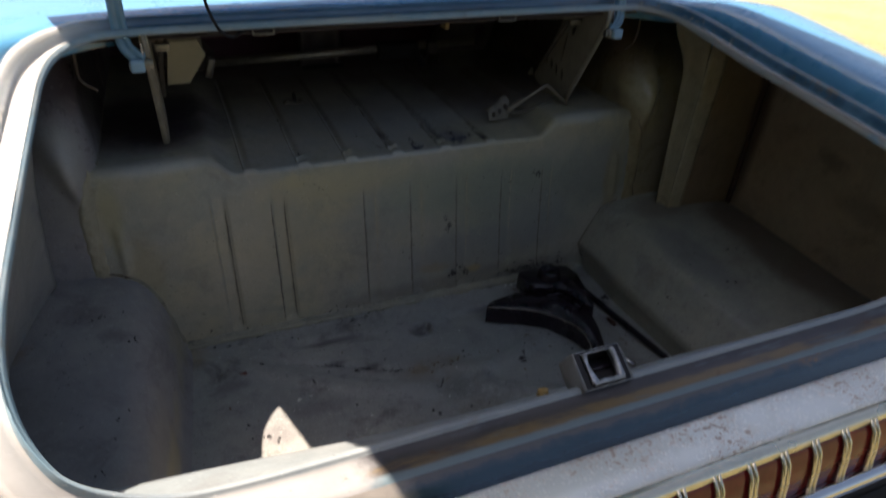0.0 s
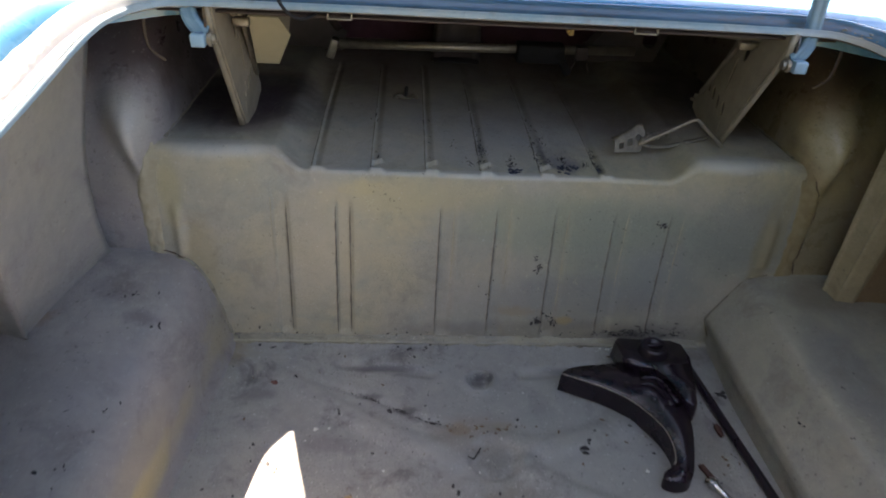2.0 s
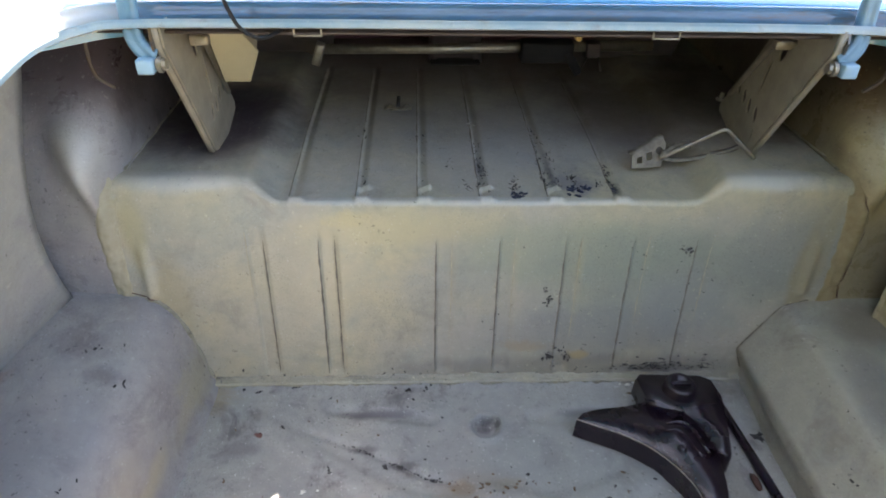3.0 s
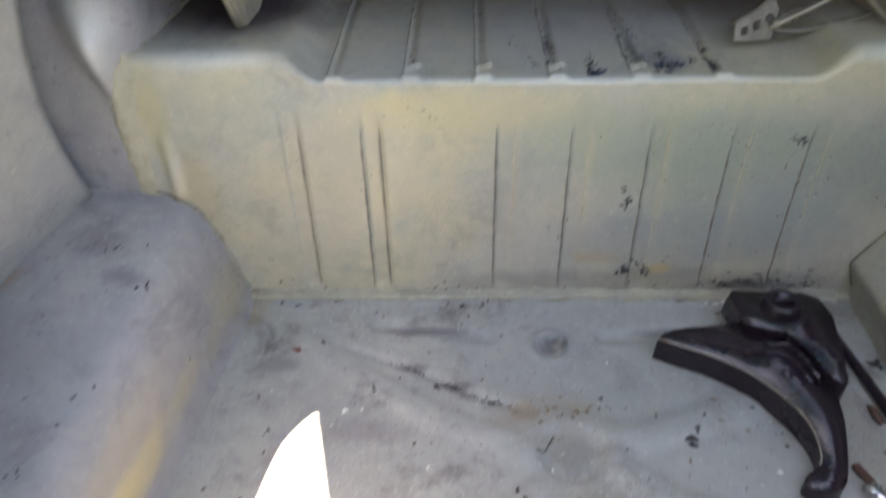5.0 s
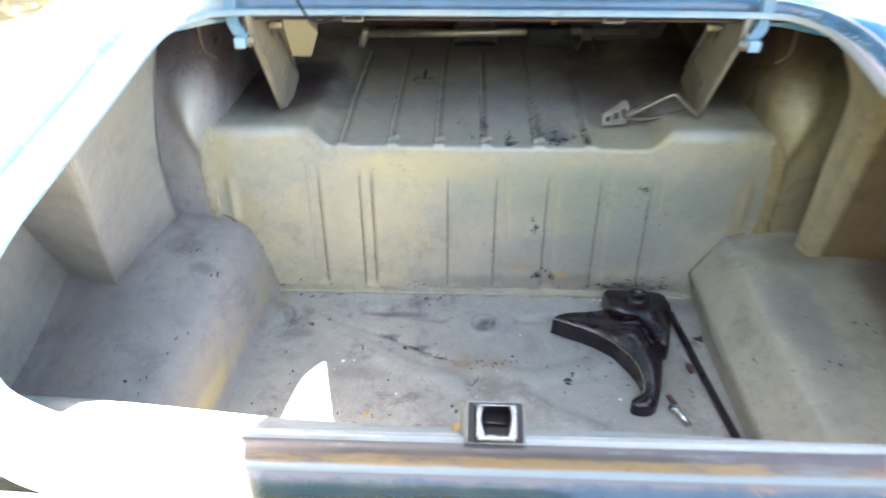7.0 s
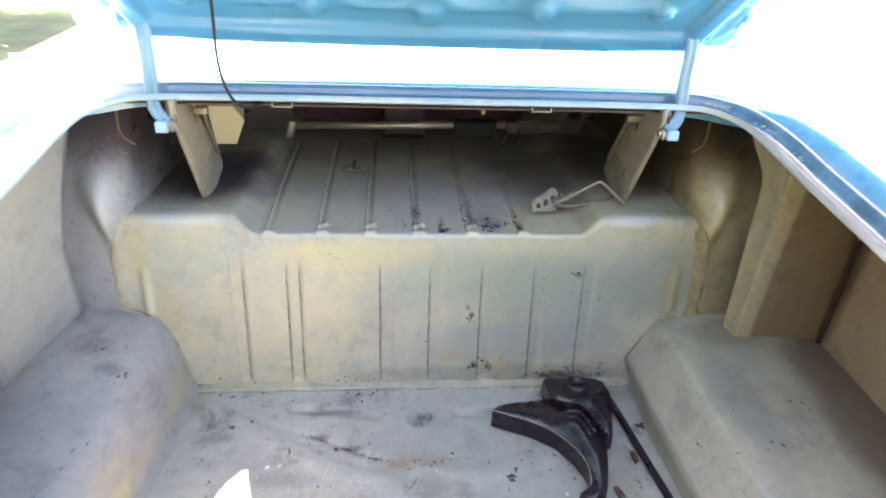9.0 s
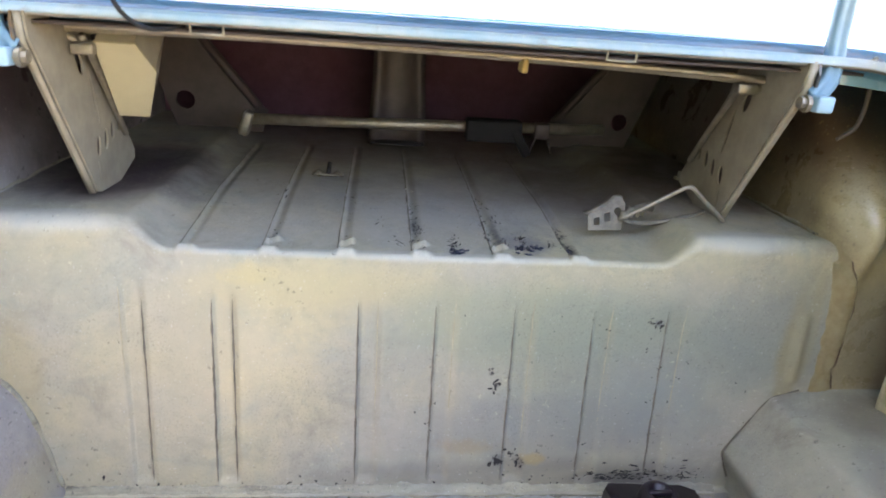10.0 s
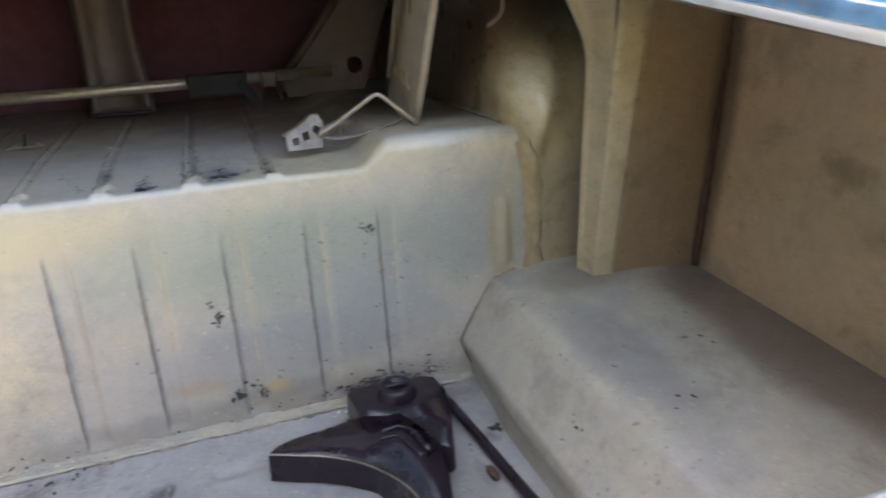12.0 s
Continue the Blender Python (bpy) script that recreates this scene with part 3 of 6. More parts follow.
m_pitted = speckled_metal()


def ground_material():
    n = Nodes("dry lawn and dirt")
    side = n.near((-11.0, 9.0, 0.0), (9.0, 9.0, 5.0), 0.35, n.noise(0.6, 4.0), 0.15)
    dry = n.mix(n.ramp(n.noise(0.9, 6.0, 0.65), 0.40, 0.62), (0.23, 0.185, 0.085), (0.16, 0.14, 0.055))
    green = n.mix(n.ramp(n.noise(1.4, 6.0, 0.65), 0.42, 0.58), (0.042, 0.085, 0.014), (0.022, 0.042, 0.009))
    pale = n.near((10.0, 9.0, 0.0), (9.0, 10.0, 5.0), 0.4, n.noise(0.5, 4.0), 0.2)
    dry = n.mix(pale, dry, n.mix(n.ramp(n.noise(1.1, 6.0, 0.65), 0.4, 0.62), (0.46, 0.39, 0.20), (0.38, 0.33, 0.15)))
    c = n.mix(side, dry, green)
    c = n.mix(n.ramp(n.noise(22.0, 6.0, 0.7), 0.45, 0.7, 0.0, 0.5), c, (0.09, 0.09, 0.035))
    n.bump(n.noise(30.0, 6.0, 0.7), 0.8, 0.03)
    return n.done(c, 0.9)


m_ground = ground_material()
m_bark = plain("grey bark", (0.10, 0.08, 0.06), 0.9, 0.0, 0.4, 14.0, 0.9)
m_hedge = plain("hedge green", (0.045, 0.065, 0.022), 0.8, 0.0, 0.5, 9.0, 0.8, (0.02, 0.03, 0.01))


# ---- mesh helpers ----
def mesh_object(name, bm, material, parent=None, label="", smooth=True):
    me = bpy.data.meshes.new(name)
    bm.normal_update()
    bm.to_mesh(me)
    bm.free()
    me.materials.append(material)
    for p in me.polygons:
        p.use_smooth = smooth
    ob = new(name, me)
    if parent is not None:
        ob.parent = parent
    return tagged(ob, label) if label else ob


def part(name, bm, material, parent, label="", smooth=True):
    return mesh_object(name, bm, material, parent, label, smooth)


def thing(name, place, label, category, group="", kind=""):
    ob = new(name)
    ob.empty_display_size = 0.05
    ob.location = place
    return tagged(ob, label, category, group, kind)


def local(bm, base):
    bmesh.ops.translate(bm, verts=bm.verts, vec=-Vector(base))
    return bm


def smoothstep(a, b, v):
    v = min(max((v - a) / (b - a), 0.0), 1.0)
    return v * v * (3 - 2 * v)


def sheet(points, thick=0.0, bm=None):
    """A grid of rows of points as quads; with thickness away from the normal."""
    bm = bm or bmesh.new()
    rows = [[bm.verts.new(p) for p in row] for row in points]
    for a, b in zip(rows, rows[1:]):
        for p, q, r, s in zip(a, a[1:], b[1:], b):
            try:
                bm.faces.new((p, q, r, s))
            except ValueError:
                pass
    if thick:
        bm.normal_update()
        bmesh.ops.solidify(bm, geom=bm.faces[:], thickness=thick)
    return bm


def box(size, at=(0, 0, 0), bevel=0.002, turn=None, bm=None, seg=2):
    bm = bm or bmesh.new()
    m = Matrix.Translation(at) @ (turn or Matrix()) @ Matrix.Diagonal((*size, 1))
    made = bmesh.ops.create_cube(bm, size=1.0, matrix=m)
    if bevel:
        edges = {e for v in made["verts"] for e in v.link_edges}
        bmesh.ops.bevel(bm, geom=list(edges), offset=bevel, segments=seg, profile=0.5, affect="EDGES")
    return bm


def tube(path, radius, sides=10, bm=None, flat=1.0, caps=True):
    """A round or flattened bar along a polyline; radius may be a list."""
    bm = bm or bmesh.new()
    pts = [Vector(p) for p in path]
    radii = radius if isinstance(radius, (list, tuple)) else [radius] * len(pts)
    rings, up = [], Vector((0, 0, 1))
    for n, p in enumerate(pts):
        d = (pts[min(n + 1, len(pts) - 1)] - pts[max(n - 1, 0)]).normalized()
        if abs(d.dot(up)) > 0.95:
            up = Vector((0, 1, 0)) if abs(d.y) < 0.9 else Vector((1, 0, 0))
        a = d.cross(up).normalized()
        b = a.cross(d).normalized()
        up = b
        rings.append([bm.verts.new(p + radii[n] * (math.cos(k) * a + flat * math.sin(k) * b))
                      for k in (2 * math.pi * i / sides for i in range(sides))])
    for r, s in zip(rings, rings[1:]):
        for i in range(sides):
            bm.faces.new((r[i], r[(i + 1) % sides], s[(i + 1) % sides], s[i]))
    if caps:
        bm.faces.new(rings[0][::-1])
        bm.faces.new(rings[-1])
    return bm


def arc(points, steps=6):
    """A smooth curve through the points."""
    p = [Vector(q) for q in points]
    p = [2 * p[0] - p[1]] + p + [2 * p[-1] - p[-2]]
    out = []
    for a, b, c, d in zip(p, p[1:], p[2:], p[3:]):
        for k in range(steps):
            t = k / steps
            out.append(0.5 * (2 * b + (c - a) * t + (2 * a - 5 * b + 4 * c - d) * t * t + (3 * b - a - 3 * c + d) * t ** 3))
    return out + [p[-2]]


def disc_ring(n, radius, centre=(0, 0)):
    return [(centre[0] + radius * math.cos(2 * math.pi * k / n), centre[1] + radius * math.sin(2 * math.pi * k / n)) for k in range(n)]


def plate(outline, holes, thick, frame_m, bm=None, bevel=0.0):
    """A plate cut from an outline in its own x-y plane, with holes, laid out by a matrix."""
    bm = bm or bmesh.new()
    old = set(bm.verts)
    edges = []
    for loop in (outline, *holes):
        vs = [bm.verts.new((x, y, 0)) for x, y in loop]
        edges += [bm.edges.new((a, b)) for a, b in zip(vs, vs[1:] + vs[:1])]
    made = bmesh.ops.triangle_fill(bm, use_beauty=True, use_dissolve=False, edges=edges)
    faces = [g for g in made["geom"] if isinstance(g, bmesh.types.BMFace)]
    up = bmesh.ops.extrude_face_region(bm, geom=faces)
    bmesh.ops.translate(bm, verts=[g for g in up["geom"] if isinstance(g, bmesh.types.BMVert)], vec=(0, 0, thick))
    fresh = [v for v in bm.verts if v not in old]
    bmesh.ops.recalc_face_normals(bm, faces=[f for f in bm.faces if f.verts[0] not in old])
    bmesh.ops.transform(bm, matrix=frame_m, verts=fresh)
    return bm


def steps(a, b, n):
    return [a + (b - a) * k / n for k in range(n + 1)]


def axes(origin, x, y):
    """A matrix whose x and y axes run along the two given ways."""
    x = Vector(x).normalized()
    z = x.cross(Vector(y)).normalized()
    y = z.cross(x)
    m = Matrix((x, y, z)).transposed().to_4x4()
    return Matrix.Translation(origin) @ m


# ---- the setting: the boot's pressed steel shell ----
FLOOR_Z = 0.35
# shallow pressings of the well floor: polyline, half width, height
SWAGES = [
    ([(-0.34, -0.13), (-0.22, -0.18), (-0.12, -0.235), (-0.06, -0.25)], 0.007, -0.0055),
    ([(-0.30, -0.075), (-0.20, -0.085), (-0.11, -0.10)], 0.016, -0.0068),
    ([(0.10, -0.10), (0.25, -0.085), (0.40, -0.10)], 0.016, -0.0068),
    ([(-0.45, -0.10), (-0.315, -0.193), (-0.21, -0.262), (-0.06, -0.330)], 0.024, 0.0065),
    ([(0.07, -0.350), (0.134, -0.405), (0.278, -0.469), (0.42, -0.53)], 0.024, 0.0085),
    ([(0.44, -0.16), (0.30, -0.24), (0.18, -0.285), (0.08, -0.315)], 0.026, 0.0060),
    ([(-0.26, -0.56), (-0.19, -0.50), (-0.112, -0.446), (-0.046, -0.395)], 0.022, 0.0070),
    ([(-0.10, -0.30), (0.0, -0.27), (0.10, -0.30)], 0.02, 0.0051),
    ([(-0.30, -0.50), (-0.12, -0.56), (0.12, -0.56), (0.30, -0.50)], 0.03, 0.0095),
]


def to_line(x, y, line):
    best = 9.0
    for (ax, ay), (bx, by) in zip(line, line[1:]):
        dx, dy = bx - ax, by - ay
        t = min(max(((x - ax) * dx + (y - ay) * dy) / (dx * dx + dy * dy), 0), 1)
        best = min(best, math.hypot(x - ax - t * dx, y - ay - t * dy))
    return best


def floor_z(x, y):
    z = FLOOR_Z
    for line, half, high in SWAGES:
        if min(p[0] for p in line) - 0.1 < x < max(p[0] for p in line) + 0.1:
            d = to_line(x, y, line)
            z += high * (1 - smoothstep(0.25 * half, half * 1.4, d))
    d = math.hypot(x, y + 0.123)
    z += 0.006 * (1 - smoothstep(0.030, 0.046, d)) - 0.016 * (1 - smoothstep(0.021, 0.029, d))
    z -= 0.005 * (1 - smoothstep(0.044, 0.054, math.hypot(x - 0.010, y + 0.330)))
    z += 0.012 * smoothstep(-0.03, 0.004, y) * 0.6
    z += 0.0025 * noise.noise(Vector((x * 5, y * 5, 3.0)))
    return z


def build_floor():
    xs, ys = steps(-0.60, 0.60, 200), steps(-0.80, 0.012, 140)
    bm = sheet([[(x, y, floor_z(x, y)) for x in xs] for y in ys])
    return tagged(mesh_object("floor", bm, m_floor), "grey-painted steel boot floor with dirt, chips and shallow pressings", "floor", kind="structure")


WALL_BEADS = [(-0.428, 0.735), (-0.297, 0.715), (-0.079, 0.70), (0.040, 0.70), (0.165, 0.70), (0.293, 0.70), (0.415, 0.70)]
SHELF_GROOVES = [-0.354, -0.235, -0.123, -0.010, 0.116, 0.238]


def bead(d, half):
    """Cross-section of a pressed groove: a crisp edge and a softer one."""
    return smoothstep(-half - 0.002, -half + 0.005, d) * (1 - smoothstep(half - 0.010, half + 0.006, d))


def shelf_top(x):
    return 0.767 + 0.042 * smoothstep(0.375, 0.435, abs(x))


LEAN = 0.034


def edge_r(x):
    """Radius of the shelf's front edge: tight between the beads, softer over the raised ends."""
    return 0.010 + 0.016 * smoothstep(0.37, 0.45, abs(x))



def wall_y(x, z):
    """The bulkhead's face, leaning forward, with its pressed beads."""
    f = (z - 0.360) / (shelf_top(x) - edge_r(x) - 0.360)
    y = LEAN * f
    for c, zt in WALL_BEADS:
        y += 0.0064 * bead(x - c, 0.0165) * smoothstep(0.372, 0.385, z) * (1 - smoothstep(zt - 0.06, zt + 0.01, z))
    for c in (-0.634, 0.630):
        y -= 0.009 * bead(x - c, 0.010) * smoothstep(0.56, 0.575, z) * (1 - smoothstep(0.66, 0.70, z))
    return y + 0.003 * noise.noise(Vector((x * 4, z * 4, 0)))


def shelf_z(x, s):
    """The shelf's height at s metres behind its rounded front edge."""
    z = shelf_top(x)
    z += (0.014 * smoothstep(0.0, 0.3, s) + 0.01 * s) * (1 - smoothstep(0.375, 0.435, abs(x)))
    for c in SHELF_GROOVES:
        z += 0.006 * (1 - smoothstep(0.009, 0.017, abs(x - c - 0.004))) * (1 - smoothstep(0.003, 0.013, s))
        z -= 0.006 * bead(x - c, 0.007) * smoothstep(0.0, 0.02, s) * (1 - smoothstep(0.62, 0.66, s))
    for c in SHELF_GROOVES[1:5]:
        z += 0.008 * (1 - smoothstep(0.010, 0.0125, abs(x - c - 0.005))) * (1 - smoothstep(0.0045, 0.0075, abs(s - 0.040)))
    return z + 0.002 * noise.noise(Vector((x * 5, s * 5, 7)))


def build_bulkhead():
    xs = steps(-0.715, 0.715, 220)
    for c, _ in WALL_BEADS:
        for e in (-0.0185, 0.0125):
            xs += steps(c + e - 0.006, c + e + 0.010, 10)
    for c in SHELF_GROOVES:
        xs += steps(c - 0.016, c + 0.016, 14)
    xs = sorted({round(x, 4) for x in xs})
    depth = steps(0.0, 0.057, 19) + steps(0.06, 0.92, 60)
    wall_n, arc_n = 70, 10
    rows = []
    for k in range(-2, wall_n + arc_n + len(depth)):
        row = []
        for x in xs:
            top, r = shelf_top(x), edge_r(x)
            if k < 0:
                y, z = -0.014 + 0.006 * (k + 2), 0.360 + 0.0015 * (k + 2)
                z += 0.0025 * noise.noise(Vector((x * 30, 1, k)))
                y += 0.004 * noise.noise(Vector((x * 14, 4, 0)))
            elif k < wall_n:
                z = 0.360 + (top - r - 0.360) * k / wall_n
                y = wall_y(x, z)
            elif k < wall_n + arc_n:
                a = (k - wall_n) / arc_n * math.pi / 2
                f = (k - wall_n) / arc_n
                y = LEAN + r - r * math.cos(a) + (1 - f) * 0.003 * noise.noise(Vector((x * 4, top * 4, 0)))
                z = top - r + r * math.sin(a) + f * (shelf_z(x, 0.0) - top)
            else:
                d = depth[k - wall_n - arc_n]
                y, z = LEAN + r + d, shelf_z(x, d)
            row.append((x, y, z))
        rows.append(row)
    bm = sheet(rows)
    for f in bm.faces:
        f.normal_flip()
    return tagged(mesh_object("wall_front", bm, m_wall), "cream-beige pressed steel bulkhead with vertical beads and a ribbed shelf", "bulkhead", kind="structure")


build_floor()
build_bulkhead()

# ledges beside the well: profile across, height falling towards the tail
def build_ledge_left():
    rows = []
    prof = [(-1.10, 0.560), (-0.98, 0.572), (-0.86, 0.582), (-0.78, 0.588), (-0.70, 0.580), (-0.648, 0.568), (-0.620, 0.551), (-0.597, 0.520), (-0.581, 0.480), (-0.570, 0.44), (-0.561, 0.40), (-0.554, 0.372), (-0.540, 0.346)]
    fine = [(p.x, p.y) for p in arc([(a, b, 0) for a, b in prof], 5)]
    for y in steps(-0.80, 0.03, 70):
        back = smoothstep(0.0, -0.55, y)
        row = []
        for x, z in fine:
            low = smoothstep(0.35, 0.56, z)
            drop = 0.085 * back * low + 0.03 * back * smoothstep(-0.7, -1.0, x)
            shift = -0.032 * back * (1 - 0.2 * low)
            lump = 0.004 * noise.noise(Vector((x * 5, y * 4, 2)))
            row.append((x + shift, y, z - drop + lump * low))
        rows.append(row)
    return tagged(mesh_object("ledge_left", sheet(rows), m_ledge), "grey-beige painted steel ledge rounding down to the boot floor, tan stain and painted yellow highlight along its foot", "ledge", kind="structure")


def build_ledge_right():
    rows = []
    prof = [(1.10, 0.535), (0.95, 0.548), (0.82, 0.558), (0.72, 0.556), (0.65, 0.5475), (0.618, 0.5425), (0.606, 0.540), (0.598, 0.535), (0.590, 0.5235), (0.575, 0.499), (0.560, 0.475), (0.541, 0.444), (0.536, 0.430), (0.541, 0.412), (0.552, 0.385), (0.552, 0.346)]
    fine = [(p.x, p.y) for p in arc([(a, b, 0) for a, b in prof], 5)]
    for y in steps(-0.80, 0.03, 70):
        back = smoothstep(0.0, -0.55, y)
        row = []
        for x, z in fine:
            low = smoothstep(0.36, 0.5, z)
            lump = 0.004 * noise.noise(Vector((x * 5, y * 4, 5)))
            foot = -0.015 * smoothstep(0.44, 0.39, z) * smoothstep(-0.03, -0.22, y)
            row.append((x + foot + 0.006 * back, y, z - 0.030 * back * low + lump * low))
        rows.append(row[::-1])
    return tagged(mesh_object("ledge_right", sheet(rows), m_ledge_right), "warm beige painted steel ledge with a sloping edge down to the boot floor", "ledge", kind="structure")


build_ledge_left()
build_ledge_right()


ARCH_R = 0.052


def arch_face(z):
    """How far out the arch's flat inner face stands."""
    return 0.648 + 0.02 * smoothstep(0.8, 1.05, z) + 0.012 * smoothstep(0.70, 0.56, z)


def arch_y(x, z):
    """The arch's face towards the tail at x metres out: rounded corner, then a curved face with one proud ridge."""
    back = 0.385 - math.sqrt(max(0.375 ** 2 - max(z - 0.70, 0.0) ** 2, 0.0))
    back = min(back + 0.004, 0.30)
    u = min(max((x - arch_face(z)) / ARCH_R, 0.0), 1.0)
    y = back + 0.062 * (1 - math.sqrt(max(1 - (1 - u) ** 2, 0.0)))
    wide = 0.018 + 0.20 * max(z - 0.77, 0.0)
    y -= 0.036 * math.exp(-((z - 0.850) / 0.080) ** 2) * math.exp(-((x - 0.692 - 0.20 * (z - 0.80)) / wide) ** 2)
    y += 0.006 * math.exp(-((z - 0.80) / 0.13) ** 2) * math.exp(-((x - 0.775) / 0.03) ** 2)
    return y - 0.03 * max(x - 0.71, 0.0)


def build_arch(side):
    """The inner wheel arch: a flat inner face over the shelf, rounding into a curved face towards the tail."""
    rows = []
    for z in steps(0.50, 1.11, 80):
        face = arch_face(z)
        row = [(face, 0.97 - (0.97 - arch_y(face, z)) * k / 17, z) for k in range(17)]
        for k in range(13):
            x = face + ARCH_R * (1 - math.cos(k / 12 * math.pi / 2))
            row.append((x, arch_y(x, z), z))
        row += [(x, arch_y(x, z), z) for x in steps(face + ARCH_R + 0.006, face + 0.29, 30)]
        row = [(side * x + 0.004 * noise.noise(Vector((x * 6, y * 6, z * 6))), y + 0.004 * noise.noise(Vector((x * 7, y * 5, z * 7 + 9))), z) for x, y, z in row]
        rows.append(row if side < 0 else row[::-1])
    label = "yellowed brown inner wheel arch bulging beside the shelf" if side > 0 else "lilac-grey inner wheel arch with dark maroon above"
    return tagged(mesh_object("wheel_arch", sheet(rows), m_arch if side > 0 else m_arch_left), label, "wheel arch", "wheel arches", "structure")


build_arch(-1)
build_arch(1)

# side panels
def quad_panel(name, corners, nu, nv, material, label, wob=0.004, hollow=0.0):
    a, b, c, d = (Vector(p) for p in corners)  # a bottom start, b bottom end, c top end, d top start
    rows = []
    for v in steps(0, 1, nv):
        row = []
        for u in steps(0, 1, nu):
            p = (a * (1 - u) + b * u) * (1 - v) + (d * (1 - u) + c * u) * v
            q = noise.noise(p * 5.0) * wob * 4 * min(u, 1 - u, v, 1 - v, 0.25)
            row.append(p + Vector((q, q - hollow * u * u * math.sin(math.pi * min(v * 1.1, 1.0)), 0)))
        rows.append(row)
    return tagged(mesh_object(name, sheet(rows, 0.004), material), label, "side panel", kind="structure")


quad_panel("side_panel_left", [(-0.852, -0.212, 0.520), (-0.770, -0.005, 0.585), (-0.705, -0.010, 1.07), (-0.700, -0.430, 0.965)], 14, 24, m_side_left, "beige painted panel leaning in beside the wheel arch", 0.004, 0.06)
quad_panel("side_panel_left_back", [(-0.99, -0.160, 0.48), (-0.852, -0.212, 0.500), (-0.700, -0.430, 0.965), (-0.97, -0.36, 0.96)], 14, 20, m_side_left, "beige painted panel facing the tail behind the side panel")
quad_panel("quarter_inner_left", [(-0.965, -0.90, 0.40), (-0.985, -0.02, 0.40), (-0.965, -0.02, 1.00), (-0.94, -0.90, 0.90)], 12, 12, m_side_left, "dull beige inner face of the rear wing")
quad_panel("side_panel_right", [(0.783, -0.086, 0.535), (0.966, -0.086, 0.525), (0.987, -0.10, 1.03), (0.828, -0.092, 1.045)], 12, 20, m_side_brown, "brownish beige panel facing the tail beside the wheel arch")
quad_panel("side_panel_right_flange", [(0.750, -0.082, 0.540), (0.785, -0.091, 0.535), (0.830, -0.097, 1.045), (0.774, -0.088, 1.05)], 5, 24, m_flange_strip, "yellowed beige turned edge of the panel beside the wheel arch", 0.003)
rows = []
for z in steps(0.54, 1.06, 60):
    f = (z - 0.54) / 0.52
    bend = smoothstep(0.90, 1.05, z) ** 1.4
    row = []
    for u, lift in ((0.0, 0.0), (0.08, 0.004), (0.16, 0.0), (0.30, -0.006), (0.45, -0.008), (0.60, -0.006), (0.74, 0.0), (0.84, 0.005), (0.92, 0.003), (1.0, 0.0)):
        x = (0.744 + 0.020 * f - 0.055 * bend) * (1 - u) + (0.753 + 0.023 * f - 0.008 * bend) * u
        y = (-0.042 + 0.03 * f) * (1 - u) - 0.083 * u - lift
        row.append((x + 0.002 * noise.noise(Vector((x * 8, z * 8, 3))), y + 0.002 * noise.noise(Vector((x * 9, z * 9, 0))), z))
    rows.append(row[::-1])
tagged(mesh_object("side_panel_right_return", sheet(rows), m_flange_strip), "beaded yellowed return of the panel curving over the wheel arch", "side panel", kind="structure")
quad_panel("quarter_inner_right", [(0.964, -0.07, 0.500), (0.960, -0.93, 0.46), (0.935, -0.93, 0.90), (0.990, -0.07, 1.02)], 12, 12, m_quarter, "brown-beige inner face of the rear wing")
quad_panel("wall_rear", [(1.06, -0.785, 0.33), (-1.06, -0.785, 0.33), (-1.0, -0.806, 0.775), (1.0, -0.806, 0.775)], 20, 6, m_sill, "beige inner face of the tail panel", 0.0)

gap = mesh_object("panel_gap", tube([(0.962 + 0.042 * (z - 0.535), -0.094, z) for z in steps(0.535, 1.03, 24)], [0.007 + 0.003 * noise.noise(Vector((0, 0, k * 0.7))) for k in range(25)], 6), m_gap)
tagged(gap, "dark rusty gap between the side panel and the wing", "gap", kind="structure")
# roof of the boot: underside of the parcel shelf, and back of the seat
quad_panel("ceiling", [(-0.60, 1.02, 1.080), (0.60, 1.02, 1.080), (0.60, 0.012, 1.068), (-0.60, 0.012, 1.068)], 8, 6, m_struct, "brown underside of the parcel shelf over the boot", 0.0)
quad_panel("wall_seat_back", [(-0.97, 0.93, 0.60), (0.97, 0.93, 0.60), (0.97, 0.97, 1.13), (-0.97, 0.97, 1.13)], 10, 6, m_seat, "dark maroon backing of the rear seat", 0.0)


# ---- rim of the opening ----
HALF = [(0.0, -0.842, 0.792), (0.25, -0.842, 0.792), (0.47, -0.841, 0.793), (0.555, -0.837, 0.803), (0.613, -0.822, 0.832), (0.652, -0.793, 0.880), (0.671, -0.745, 0.928),
        (0.676, -0.66, 0.965), (0.676, -0.50, 0.993), (0.675, -0.30, 1.024), (0.668, -0.14, 1.057), (0.646, -0.07, 1.077), (0.604, -0.025, 1.088), (0.54, -0.006, 1.092), (0.30, 0.0, 1.093), (0.0, 0.0, 1.093)]
RIM = arc(HALF, 6)
RIM = RIM + [Vector((-p.x, p.y, p.z)) for p in RIM[-2:0:-1]]
COUNT = len(RIM)


def rim_out(n):
    """The level way out of the opening at a point of the rim."""
    d = RIM[(n + 1) % COUNT] - RIM[(n - 1) % COUNT]
    o = Vector((d.y, -d.x, 0)).normalized()
    return o


